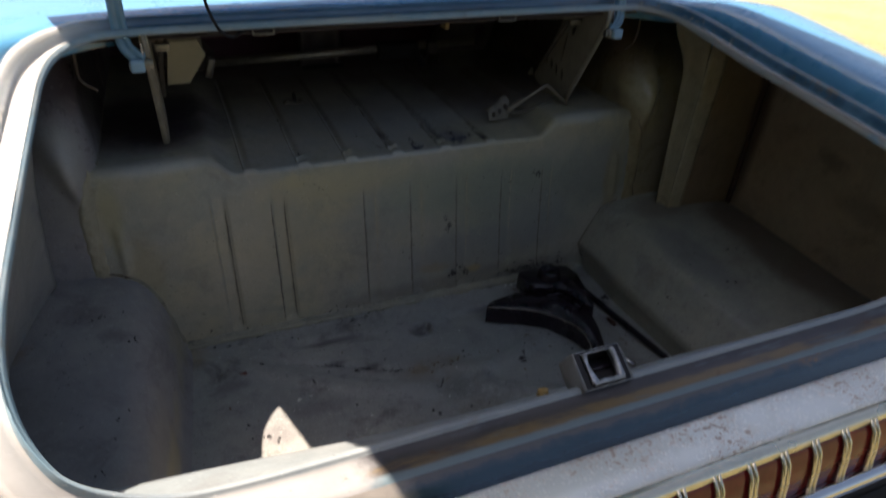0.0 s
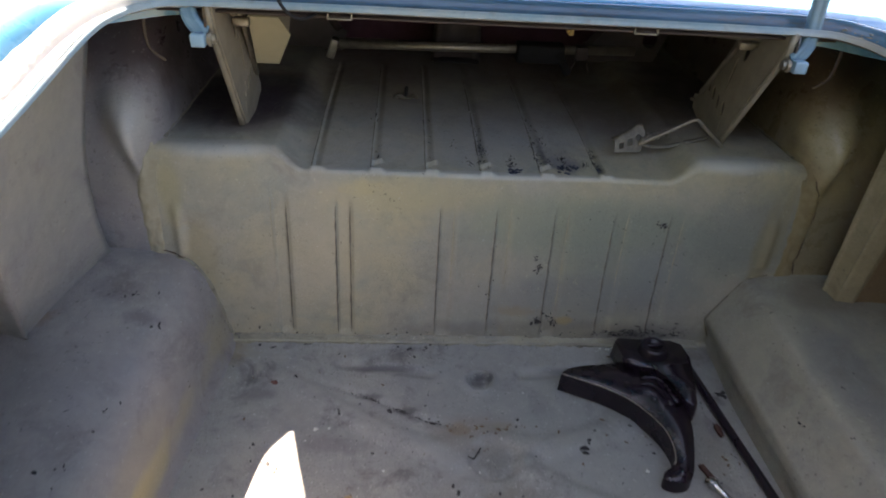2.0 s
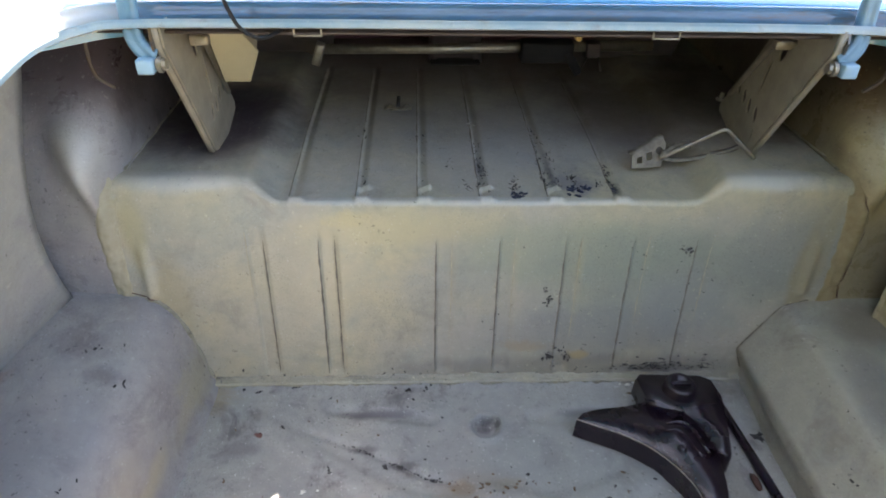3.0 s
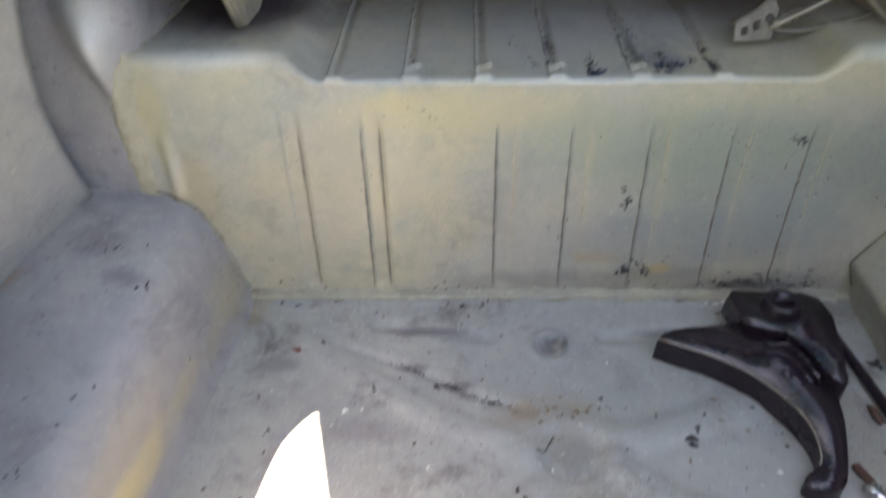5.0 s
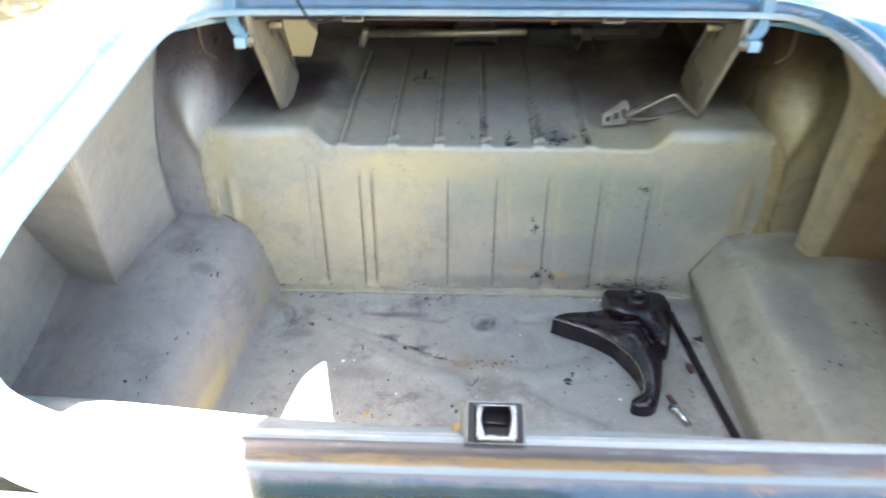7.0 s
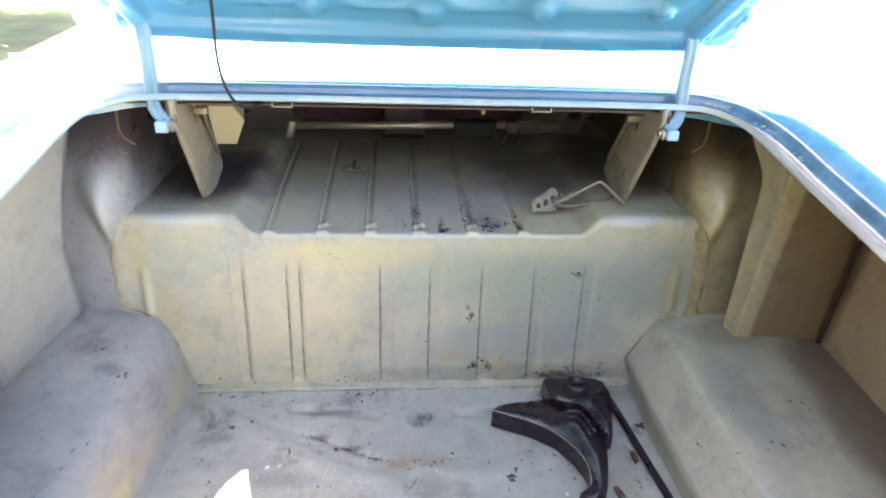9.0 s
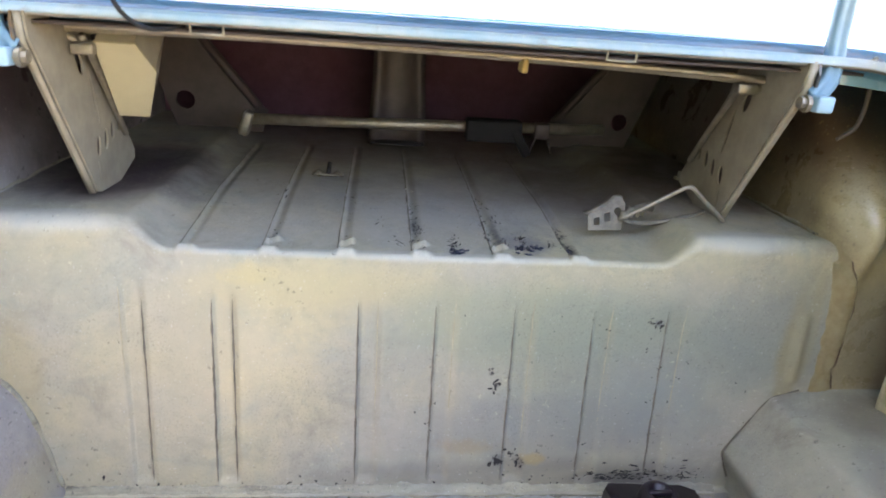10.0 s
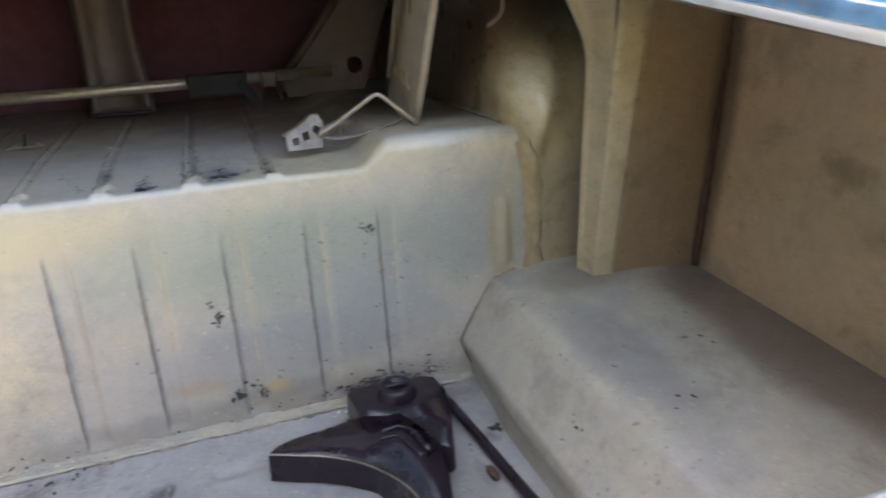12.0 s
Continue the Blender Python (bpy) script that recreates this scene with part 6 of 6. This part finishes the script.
for side in (-1, 1):
    w = mesh_object("wire_loop", tube(arc([(side * 0.628, 0.03, 1.075), (side * 0.634, 0.035, 1.03), (side * 0.635, 0.04, 1.002), (side * 0.628, 0.04, 0.988), (side * 0.608, 0.04, 0.974)], 4), 0.0032, 6), m_wire)
    tagged(w, "tan wire hanging in the corner under the wing", "wire", "corner wires")
    rows = []
    for k, z in enumerate(steps(0.545, 0.814, 96)):
        mid = 0.664 + 0.020 * smoothstep(0.80, 0.71, z)
        half = 0.008 + 0.008 * smoothstep(0.81, 0.74, z) + 0.003 * noise.noise(Vector((z * 30, side, 4))) + 0.004 * smoothstep(0.60, 0.55, z)
        half *= 1 - smoothstep(0.79, 0.814, z) * 0.8
        row = []
        for u in steps(-1, 1, 12):
            ragged = 1.0 + 0.22 * noise.noise(Vector((z * 55, math.copysign(2.0, u), side * 3)))
            x = mid + u * half * ragged
            y = min(wall_y(min(x, 0.70), min(z, shelf_top(x) - edge_r(x))), arch_y(x, z))
            if z > shelf_top(x) - edge_r(x):
                y = arch_y(x, z)
            lump = noise.noise(Vector((x * 90, z * 60, side * 5))) + 0.6 * noise.noise(Vector((x * 200, z * 140, 1)))
            row.append((side * x, y + 0.0015 - (0.0060 + 0.0022 * lump) * (1 - u * u) ** 0.6, z))
        rows.append(row if side > 0 else row[::-1])
    if side > 0:
        edge_line = [Vector(row[-1]) + Vector((0, -0.0012, 0)) for row in rows[4:-4]]
        tagged(mesh_object("seam_crack", tube(edge_line, [max(0.0002, 0.0009 * (0.8 + 1.6 * noise.noise(p * 45.0))) for p in edge_line], 6), m_gap), "dark rusty crack along the edge of the seam sealer", "crack", kind="structure")
    tagged(mesh_object("seam_sealer", sheet(rows), m_putty_brown if side > 0 else m_putty), "lumpy yellow-brown seam sealer smeared down beside the wheel arch", "seam sealer", "seam sealer", "structure")
    line = [Vector((side * (arch_face(0.81) + 0.001), y, 0.812 + 0.004 * noise.noise(Vector((y * 20, side, 0))))) for y in steps(0.075, 0.52, 70)]
    fat = [0.0026 * (1.0 + 0.9 * noise.noise(p * 31.0)) * (1 - 0.5 * smoothstep(0.2, 0.5, p.y)) for p in line]
    tagged(mesh_object("seam_sealer", tube(line, fat, 7), m_seam), "lumpy dirty seam sealer between shelf and wheel arch", "seam sealer", "seam sealer", "structure")


# ---- dirt: chips, flakes and crumbs ----
rng = random.Random(7)


def blob(bm, at, ax, ay, radius, long=1.0, turn=0.0, n=8, dome=0.0):
    """A small uneven flake lying in the plane of ax and ay."""
    ax, ay = Vector(ax).normalized(), Vector(ay).normalized()
    up = ax.cross(ay)
    ca, sa = math.cos(turn), math.sin(turn)
    vs = []
    for k in range(n):
        a = 2 * math.pi * k / n
        r = radius * rng.uniform(0.45, 1.15)
        u, v = r * math.cos(a) * long, r * math.sin(a)
        vs.append(bm.verts.new(Vector(at) + ax * (u * ca - v * sa) + ay * (u * sa + v * ca)))
    mid = bm.verts.new(Vector(at) + up * (dome or radius * 0.15))
    for a, b in zip(vs, vs[1:] + vs[:1]):
        bm.faces.new((a, b, mid))


def on_floor(bm, x, y, r, long=1.0, lift=0.0006, dome=0.0):
    blob(bm, (x, y, floor_z(x, y) + lift), (1, 0, 0), (0, 1, 0), r, long, rng.uniform(0, 3.14), 8, dome)


bm = bmesh.new()
for x, y, r in ((-0.293, -0.224, 0.009), (-0.186, -0.213, 0.008), (-0.42, -0.34, 0.010), (-0.40, -0.355, 0.009), (0.19, -0.318, 0.013), (-0.07, -0.404, 0.008), (-0.03, 0.0, 0.0), (-0.155, -0.02, 0.010), (0.20, -0.29, 0.007), (0.53, -0.16, 0.016), (0.545, -0.20, 0.012), (-0.45, -0.30, 0.006), (0.07, -0.235, 0.005), (-0.12, -0.022, 0.007)):
    for k in range(3):
        if r:
            on_floor(bm, x + rng.gauss(0, r * 0.5), y + rng.gauss(0, r * 0.5), r * rng.uniform(0.25, 0.65), rng.uniform(1, 1.8))
for k in range(190):
    x, y = rng.uniform(-0.54, 0.53), rng.uniform(-0.72, -0.02)
    on_floor(bm, x, y, min(rng.expovariate(1 / 0.0010) + 0.0007, 0.0035), rng.uniform(1, 2.2))
for k in range(9):
    on_floor(bm, rng.uniform(-0.50, 0.5), rng.uniform(-0.03, -0.012), rng.uniform(0.001, 0.005), rng.uniform(1, 3))
for k in range(90):
    # the black scuff along the diagonal swage
    t = k / 89
    line = SWAGES[0][0]
    q = min(int(t * 3), 2)
    f = t * 3 - q
    x, y = line[q][0] * (1 - f) + line[q + 1][0] * f, line[q][1] * (1 - f) + line[q + 1][1] * f
    broken = smoothstep(-0.25, 0.15, noise.noise(Vector((t * 11, 4.0, 0.0)))) * smoothstep(0.04, 0.3, t)
    on_floor(bm, x + rng.gauss(0, 0.003), y + rng.gauss(0, 0.002), rng.uniform(0.0015, 0.0042) * (0.3 + math.sin(t * 3.14)) * (0.25 + 0.75 * broken), 2.0)
tagged(mesh_object("paint_chips", bm, m_chip, smooth=False), "dark paint chips and grit scattered over the boot floor", "paint chips", kind="stuff")

bm = bmesh.new()
for x, y, r in ((-0.335, -0.262, 0.005), (-0.31, -0.26, 0.003), (0.30, -0.36, 0.005), (-0.02, -0.36, 0.003), (0.05, -0.44, 0.003), (-0.20, -0.36, 0.003), (0.09, -0.16, 0.002)):
    on_floor(bm, x, y, r, 1.2, 0.001, 0.002)
for k in range(46):
    on_floor(bm, rng.uniform(-0.54, 0.53), rng.uniform(-0.7, -0.02), rng.uniform(0.0008, 0.002), 1.2, 0.0008)
for x, y in ((-0.019, 0.344), (-0.008, 0.345)):
    blob(bm, (x, y, shelf_z(x, y - 0.058) + 0.001), (1, 0, 0), (0, 1, 0), 0.004, 1.0, 0.0, 8, 0.003)
for x, y, r in ((0.330, -0.016, 0.006), (0.312, -0.018, 0.004), (0.295, -0.016, 0.003)):
    on_floor(bm, x, y, r, 2.0, 0.001, 0.003)
tagged(mesh_object("pale_flakes", bm, m_white, smooth=False), "pale paint flakes on the boot floor and shelf", "paint flakes", kind="stuff")

bm = tube([(-0.040, -0.328, FLOOR_Z + 0.003), (-0.030, -0.334, FLOOR_Z + 0.003), (-0.015, -0.309, FLOOR_Z + 0.004)], 0.0012, 6)
tagged(mesh_object("twig", bm, m_chip), "thin dark bent twig lying on the boot floor", "twig")
bm = bmesh.new()
blob(bm, (-0.437, -0.136, floor_z(-0.437, -0.136) + 0.001), (1, 0, 0), (0, 1, 0), 0.009, 1.2, 0.4, 9, 0.003)
tagged(mesh_object("rust_flake", bm, m_rust, smooth=False), "reddish rust flake lying on the boot floor", "flake")
bm = bmesh.new()
for x, y, n in ((-0.04, -0.255, 9), (0.03, -0.27, 6), (-0.265, -0.42, 8), (-0.02, -0.31, 5), (0.33, -0.06, 3), (0.48, -0.33, 6), (0.10, -0.27, 3), (-0.14, -0.47, 5)):
    for k in range(n):
        on_floor(bm, x + rng.gauss(0, 0.018), y + rng.gauss(0, 0.012), rng.uniform(0.001, 0.0035), rng.uniform(1, 3), 0.001, 0.0015)
for k in range(40):
    on_floor(bm, rng.uniform(-0.5, 0.5), rng.uniform(-0.7, -0.05), rng.uniform(0.001, 0.003), rng.uniform(1, 3), 0.001, 0.001)
tagged(mesh_object("leaf_crumbs", bm, m_leaf, smooth=False), "dry brown leaf crumbs and rust on the boot floor", "leaf crumbs", kind="stuff")


def on_wall(bm, x, z, r, long=1.0):
    blob(bm, (x, wall_y(x, z) - 0.0008, z), (1, 0, 0), (0, 0.07, 1), r, long, rng.uniform(0, 3.14))


bm = bmesh.new()
for x, z, r, n in ((0.128, 0.553, 0.009, 9), (0.117, 0.577, 0.006, 5), (0.14, 0.416, 0.012, 12), (0.175, 0.41, 0.010, 9), (0.16, 0.43, 0.008, 5), (0.383, 0.667, 0.010, 8), (0.372, 0.672, 0.006, 4), (0.445, 0.60, 0.005, 3), (0.37, 0.62, 0.004, 5), (0.40, 0.585, 0.006, 4), (0.02, 0.485, 0.005, 5), (0.025, 0.47, 0.004, 4), (-0.30, 0.52, 0.002, 2), (0.43, 0.57, 0.005, 3), (-0.45, 0.62, 0.003, 2)):
    for k in range(n):
        on_wall(bm, x + rng.gauss(0, r * 0.55), z + rng.gauss(0, r * 0.5), r * rng.uniform(0.10, 0.34), rng.uniform(1, 2.5))
for k in range(130):
    x, z = rng.gauss(0.39, 0.075), 0.380 + abs(rng.gauss(0, 0.012))
    if x < 0.52:
        blob(bm, (x, wall_y(x, z) - 0.0009, z), (1, 0, 0), (0, 0.07, 1), rng.uniform(0.0006, 0.0019), rng.uniform(1.5, 6), rng.gauss(0, 0.25))
for k in range(45):
    on_wall(bm, rng.uniform(-0.5, 0.52), 0.366 + abs(rng.gauss(0, 0.012)), rng.uniform(0.0006, 0.0025), rng.uniform(1, 3))
for k in range(50):
    on_wall(bm, rng.gauss(0.33, 0.14), rng.uniform(0.42, 0.70), rng.uniform(0.0005, 0.0018), rng.uniform(1, 2))
tagged(mesh_object("wall_chips", bm, m_chip, smooth=False), "small black paint chips on the bulkhead", "paint chips", kind="stuff")


m_grime = plain("grime in creases", (0.24, 0.205, 0.16), 0.8, 0.0, 0.4)
m_ridge = plain("pale bead highlight paint", (0.50, 0.44, 0.31), 0.5, 0.0, 0.3, 50.0, 0.2)


def wall_line(bm, c, lean, z0, z1, fat):
    """A thin uneven line up the bulkhead."""
    pts, radii = [], []
    for k, z in enumerate(steps(z0, z1, 60)):
        x = c + lean * (z - z0) + 0.0008 * noise.noise(Vector((c * 9, z * 40, 1)))
        pts.append((x, wall_y(x, z) + 0.0004, z))
        radii.append(max(0.0002, fat * (0.85 + 0.7 * noise.noise(Vector((c * 31, z * 55, 5)))) * math.sin(math.pi * min(max((k + 1) / 20, 0.0), (62 - k) / 24, 0.5))))
    tube(pts, radii, 6, bm)


bm = bmesh.new()
for c, off, fat in ((-0.428, 0.0125, 0.0022), (-0.297, -0.0180, 0.0020), (-0.297, 0.0125, 0.0021), (-0.079, -0.0180, 0.0020), (0.040, -0.0180, 0.0017), (0.165, -0.0180, 0.0016), (0.293, -0.0180, 0.0018), (0.415, -0.0180, 0.0019)):
    wall_line(bm, c + off, 0.0, 0.372, 0.690, fat)
tagged(mesh_object("crease_dirt", bm, m_grime), "brown grime caught in the creases of the bulkhead beads", "grime", kind="stuff")
# highlights of the bead edges, built as thin pale lines
bm = bmesh.new()
for c, off, z0, fat in ((-0.428, -0.0180, 0.56, 0.0014), (-0.079, 0.0125, 0.50, 0.0010), (0.040, 0.0125, 0.50, 0.0010), (0.165, 0.0125, 0.45, 0.0012), (0.293, 0.0125, 0.48, 0.0010), (0.415, 0.0125, 0.50, 0.0010)):
    wall_line(bm, c + off, 0.0, z0, 0.71, fat)
tagged(mesh_object("bead_highlights", bm, m_ridge), "pale highlight lines painted along the bead edges of the bulkhead", "worn paint", kind="stuff")
bm = bmesh.new()
for c in SHELF_GROOVES:
    for off, fat, far in ((-0.0085, 0.0010, 0.62),):
        pts = [(c + off + 0.001 * noise.noise(Vector((c * 9, d * 20, 0))), LEAN + edge_r(c) + d, shelf_z(c + off, d) + 0.0003) for d in steps(0.012, far, 60)]
        tube(pts, [max(0.0002, fat * (0.8 + 1.2 * noise.noise(Vector((c * 40, k * 0.4, 2))))) for k in range(61)], 6, bm)
tagged(mesh_object("groove_dirt", bm, m_grime), "black grime along the grooves of the shelf", "grime", kind="stuff")


def on_shelf(bm, x, y, r, long=1.0, turn=None):
    blob(bm, (x, y, shelf_z(x, y - LEAN - edge_r(x)) + 0.0008), (1, 0, 0), (0, 1, 0), r, long, rng.uniform(0, 3.14) if turn is None else turn)


bm = bmesh.new()
for c, y0, y1, n in ((-0.010, 0.08, 0.28, 30), (-0.002, 0.07, 0.15, 12), (0.050, 0.06, 0.13, 20), (0.112, 0.08, 0.32, 34), (0.130, 0.08, 0.22, 16), (0.165, 0.07, 0.13, 22), (0.238, 0.08, 0.17, 26), (0.21, 0.08, 0.12, 10), (-0.04, 0.07, 0.11, 10), (-0.232, 0.10, 0.16, 6), (-0.12, 0.09, 0.30, 8), (-0.24, 0.25, 0.5, 8), (-0.07, 0.15, 0.19, 5)):
    for k in range(n):
        on_shelf(bm, c + rng.gauss(0, 0.005), rng.uniform(y0, y1), rng.uniform(0.0007, 0.0022), rng.uniform(1.5, 6), 1.57 + rng.gauss(0, 0.5))
tagged(mesh_object("shelf_scuffs", bm, m_chip, smooth=False), "black scuffs and drips along the shelf grooves", "scuffs", kind="stuff")


bm = bmesh.new()
for x, y, r, n in ((0.050, 0.058, 0.011, 14), (0.062, 0.062, 0.008, 8), (0.160, 0.074, 0.012, 12), (0.185, 0.085, 0.010, 8), (0.235, 0.085, 0.007, 5)):
    for k in range(n):
        on_shelf(bm, x + rng.gauss(0, r * 0.6), y + rng.gauss(0, r * 0.6), r * rng.uniform(0.25, 0.6), rng.uniform(1, 2))
tagged(mesh_object("paint_smear", bm, m_bluespill, smooth=False), "dark blue paint smears along the shelf edge", "paint smear", kind="stuff")


def ledge_marks(side, spots):
    bm = bmesh.new()
    deps = bpy.context.evaluated_depsgraph_get()
    for x, y, r, n in spots:
        for k in range(n):
            px, py = x + rng.gauss(0, r * 0.7), y + rng.gauss(0, r * 0.7)
            hit, p, normal, *_ = scene.ray_cast(deps, Vector((px, py, 0.75)), Vector((0, 0, -1)))
            if hit and p.z > 0.36:
                a = normal.cross(Vector((0, 1, 0))).normalized()
                blob(bm, p + normal * 0.0008, a, normal.cross(a), min(r, 0.012) * rng.uniform(0.06, 0.28), rng.uniform(1, 2.5), rng.uniform(0, 3.14))
    return bm


bpy.context.view_layer.update()
bm = ledge_marks(1, [(0.565, -0.335, 0.012, 7), (0.60, -0.25, 0.01, 2), (0.66, -0.30, 0.02, 4), (0.70, -0.42, 0.02, 4), (0.61, -0.42, 0.008, 4), (0.63, -0.12, 0.006, 4), (0.80, -0.3, 0.03, 6)])
tagged(mesh_object("ledge_chips", bm, m_chip, smooth=False), "dark chips on the ledge beside the wheel arch", "paint chips", "ledge chips", "stuff")
bm = ledge_marks(-1, [(-0.58, -0.214, 0.008, 4), (-0.70, -0.12, 0.03, 5), (-0.64, -0.18, 0.02, 4), (-0.76, -0.22, 0.03, 4), (-0.66, -0.36, 0.02, 5), (-0.60, -0.516, 0.006, 6), (-0.70, -0.5, 0.03, 5)])
tagged(mesh_object("ledge_chips", bm, m_chip, smooth=False), "dark chips on the rounded ledge of the boot", "paint chips", "ledge chips", "stuff")

rows = []
for x in steps(-0.548, 0.528, 420):
    low = -0.0115 - 0.006 * noise.noise(Vector((x * 22, 0, 0))) - 0.004 * noise.noise(Vector((x * 75, 5, 0)))
    high = 0.371 + 0.006 * noise.noise(Vector((x * 26, 8, 0))) + 0.004 * noise.noise(Vector((x * 90, 2, 0)))
    foot = Vector((x, low, floor_z(x, low) + 0.0002))
    top = Vector((x, wall_y(x, high) - 0.0004, high))
    row = []
    for k in range(13):
        u = k / 12
        p = foot.lerp(Vector((x, -0.004, 0.362)), min(u * 1.7, 1.0)) if u < 0.588 else Vector((x, -0.004, 0.362)).lerp(top, (u - 0.588) / 0.412)
        lump = noise.noise(Vector((x * 60, u * 9, 4))) + 0.7 * noise.noise(Vector((x * 17, u * 16, 9)))
        p += Vector((0, -0.5, 0.85)) * (0.0034 + 0.0022 * lump) * math.sin(math.pi * u) ** 0.7
        row.append(p)
    rows.append(row)
bm = sheet(rows)
bmesh.ops.recalc_face_normals(bm, faces=bm.faces)
tagged(mesh_object("floor_seam", bm, m_seam), "lumpy cracked cream sealer along the foot of the bulkhead", "seam sealer", kind="structure")

for name, mat, fat, label, prof in (
        ("ledge_seam", m_seam, 0.0042, "cream sealer where the ledge meets the bulkhead", ((-0.648, 0.570), (-0.620, 0.553), (-0.597, 0.522), (-0.581, 0.482), (-0.570, 0.442), (-0.561, 0.402), (-0.552, 0.372))),
        # shadow line behind the left ledge, built as a thin dark tube
        ("ledge_seam", m_gap, 0.0016, "dark shadow line added along the sealer behind the ledge", ((-0.700, 0.586), (-0.660, 0.576), (-0.630, 0.563), (-0.604, 0.534), (-0.586, 0.496))),
        # rust and the shadow gap behind the right ledge in one tube
        ("ledge_seam", m_grime, 0.0014, "dark rusty seam and shadow gap where the ledge meets the bulkhead", ((0.648, 0.552), (0.618, 0.544), (0.602, 0.537), (0.588, 0.522), (0.558, 0.475), (0.539, 0.444), (0.534, 0.430), (0.539, 0.412), (0.550, 0.385)))):
    pts = [Vector((p.x, wall_y(p.x, p.z) - 0.001, p.z)) for p in arc([(x, 0, z) for x, z in prof], 8)]
    ob = mesh_object(name, tube(pts, [fat * (1.0 + 0.9 * noise.noise(p * 45.0)) for p in pts], 6), mat)
    tagged(ob, label, "seam sealer", "ledge seams", "structure")
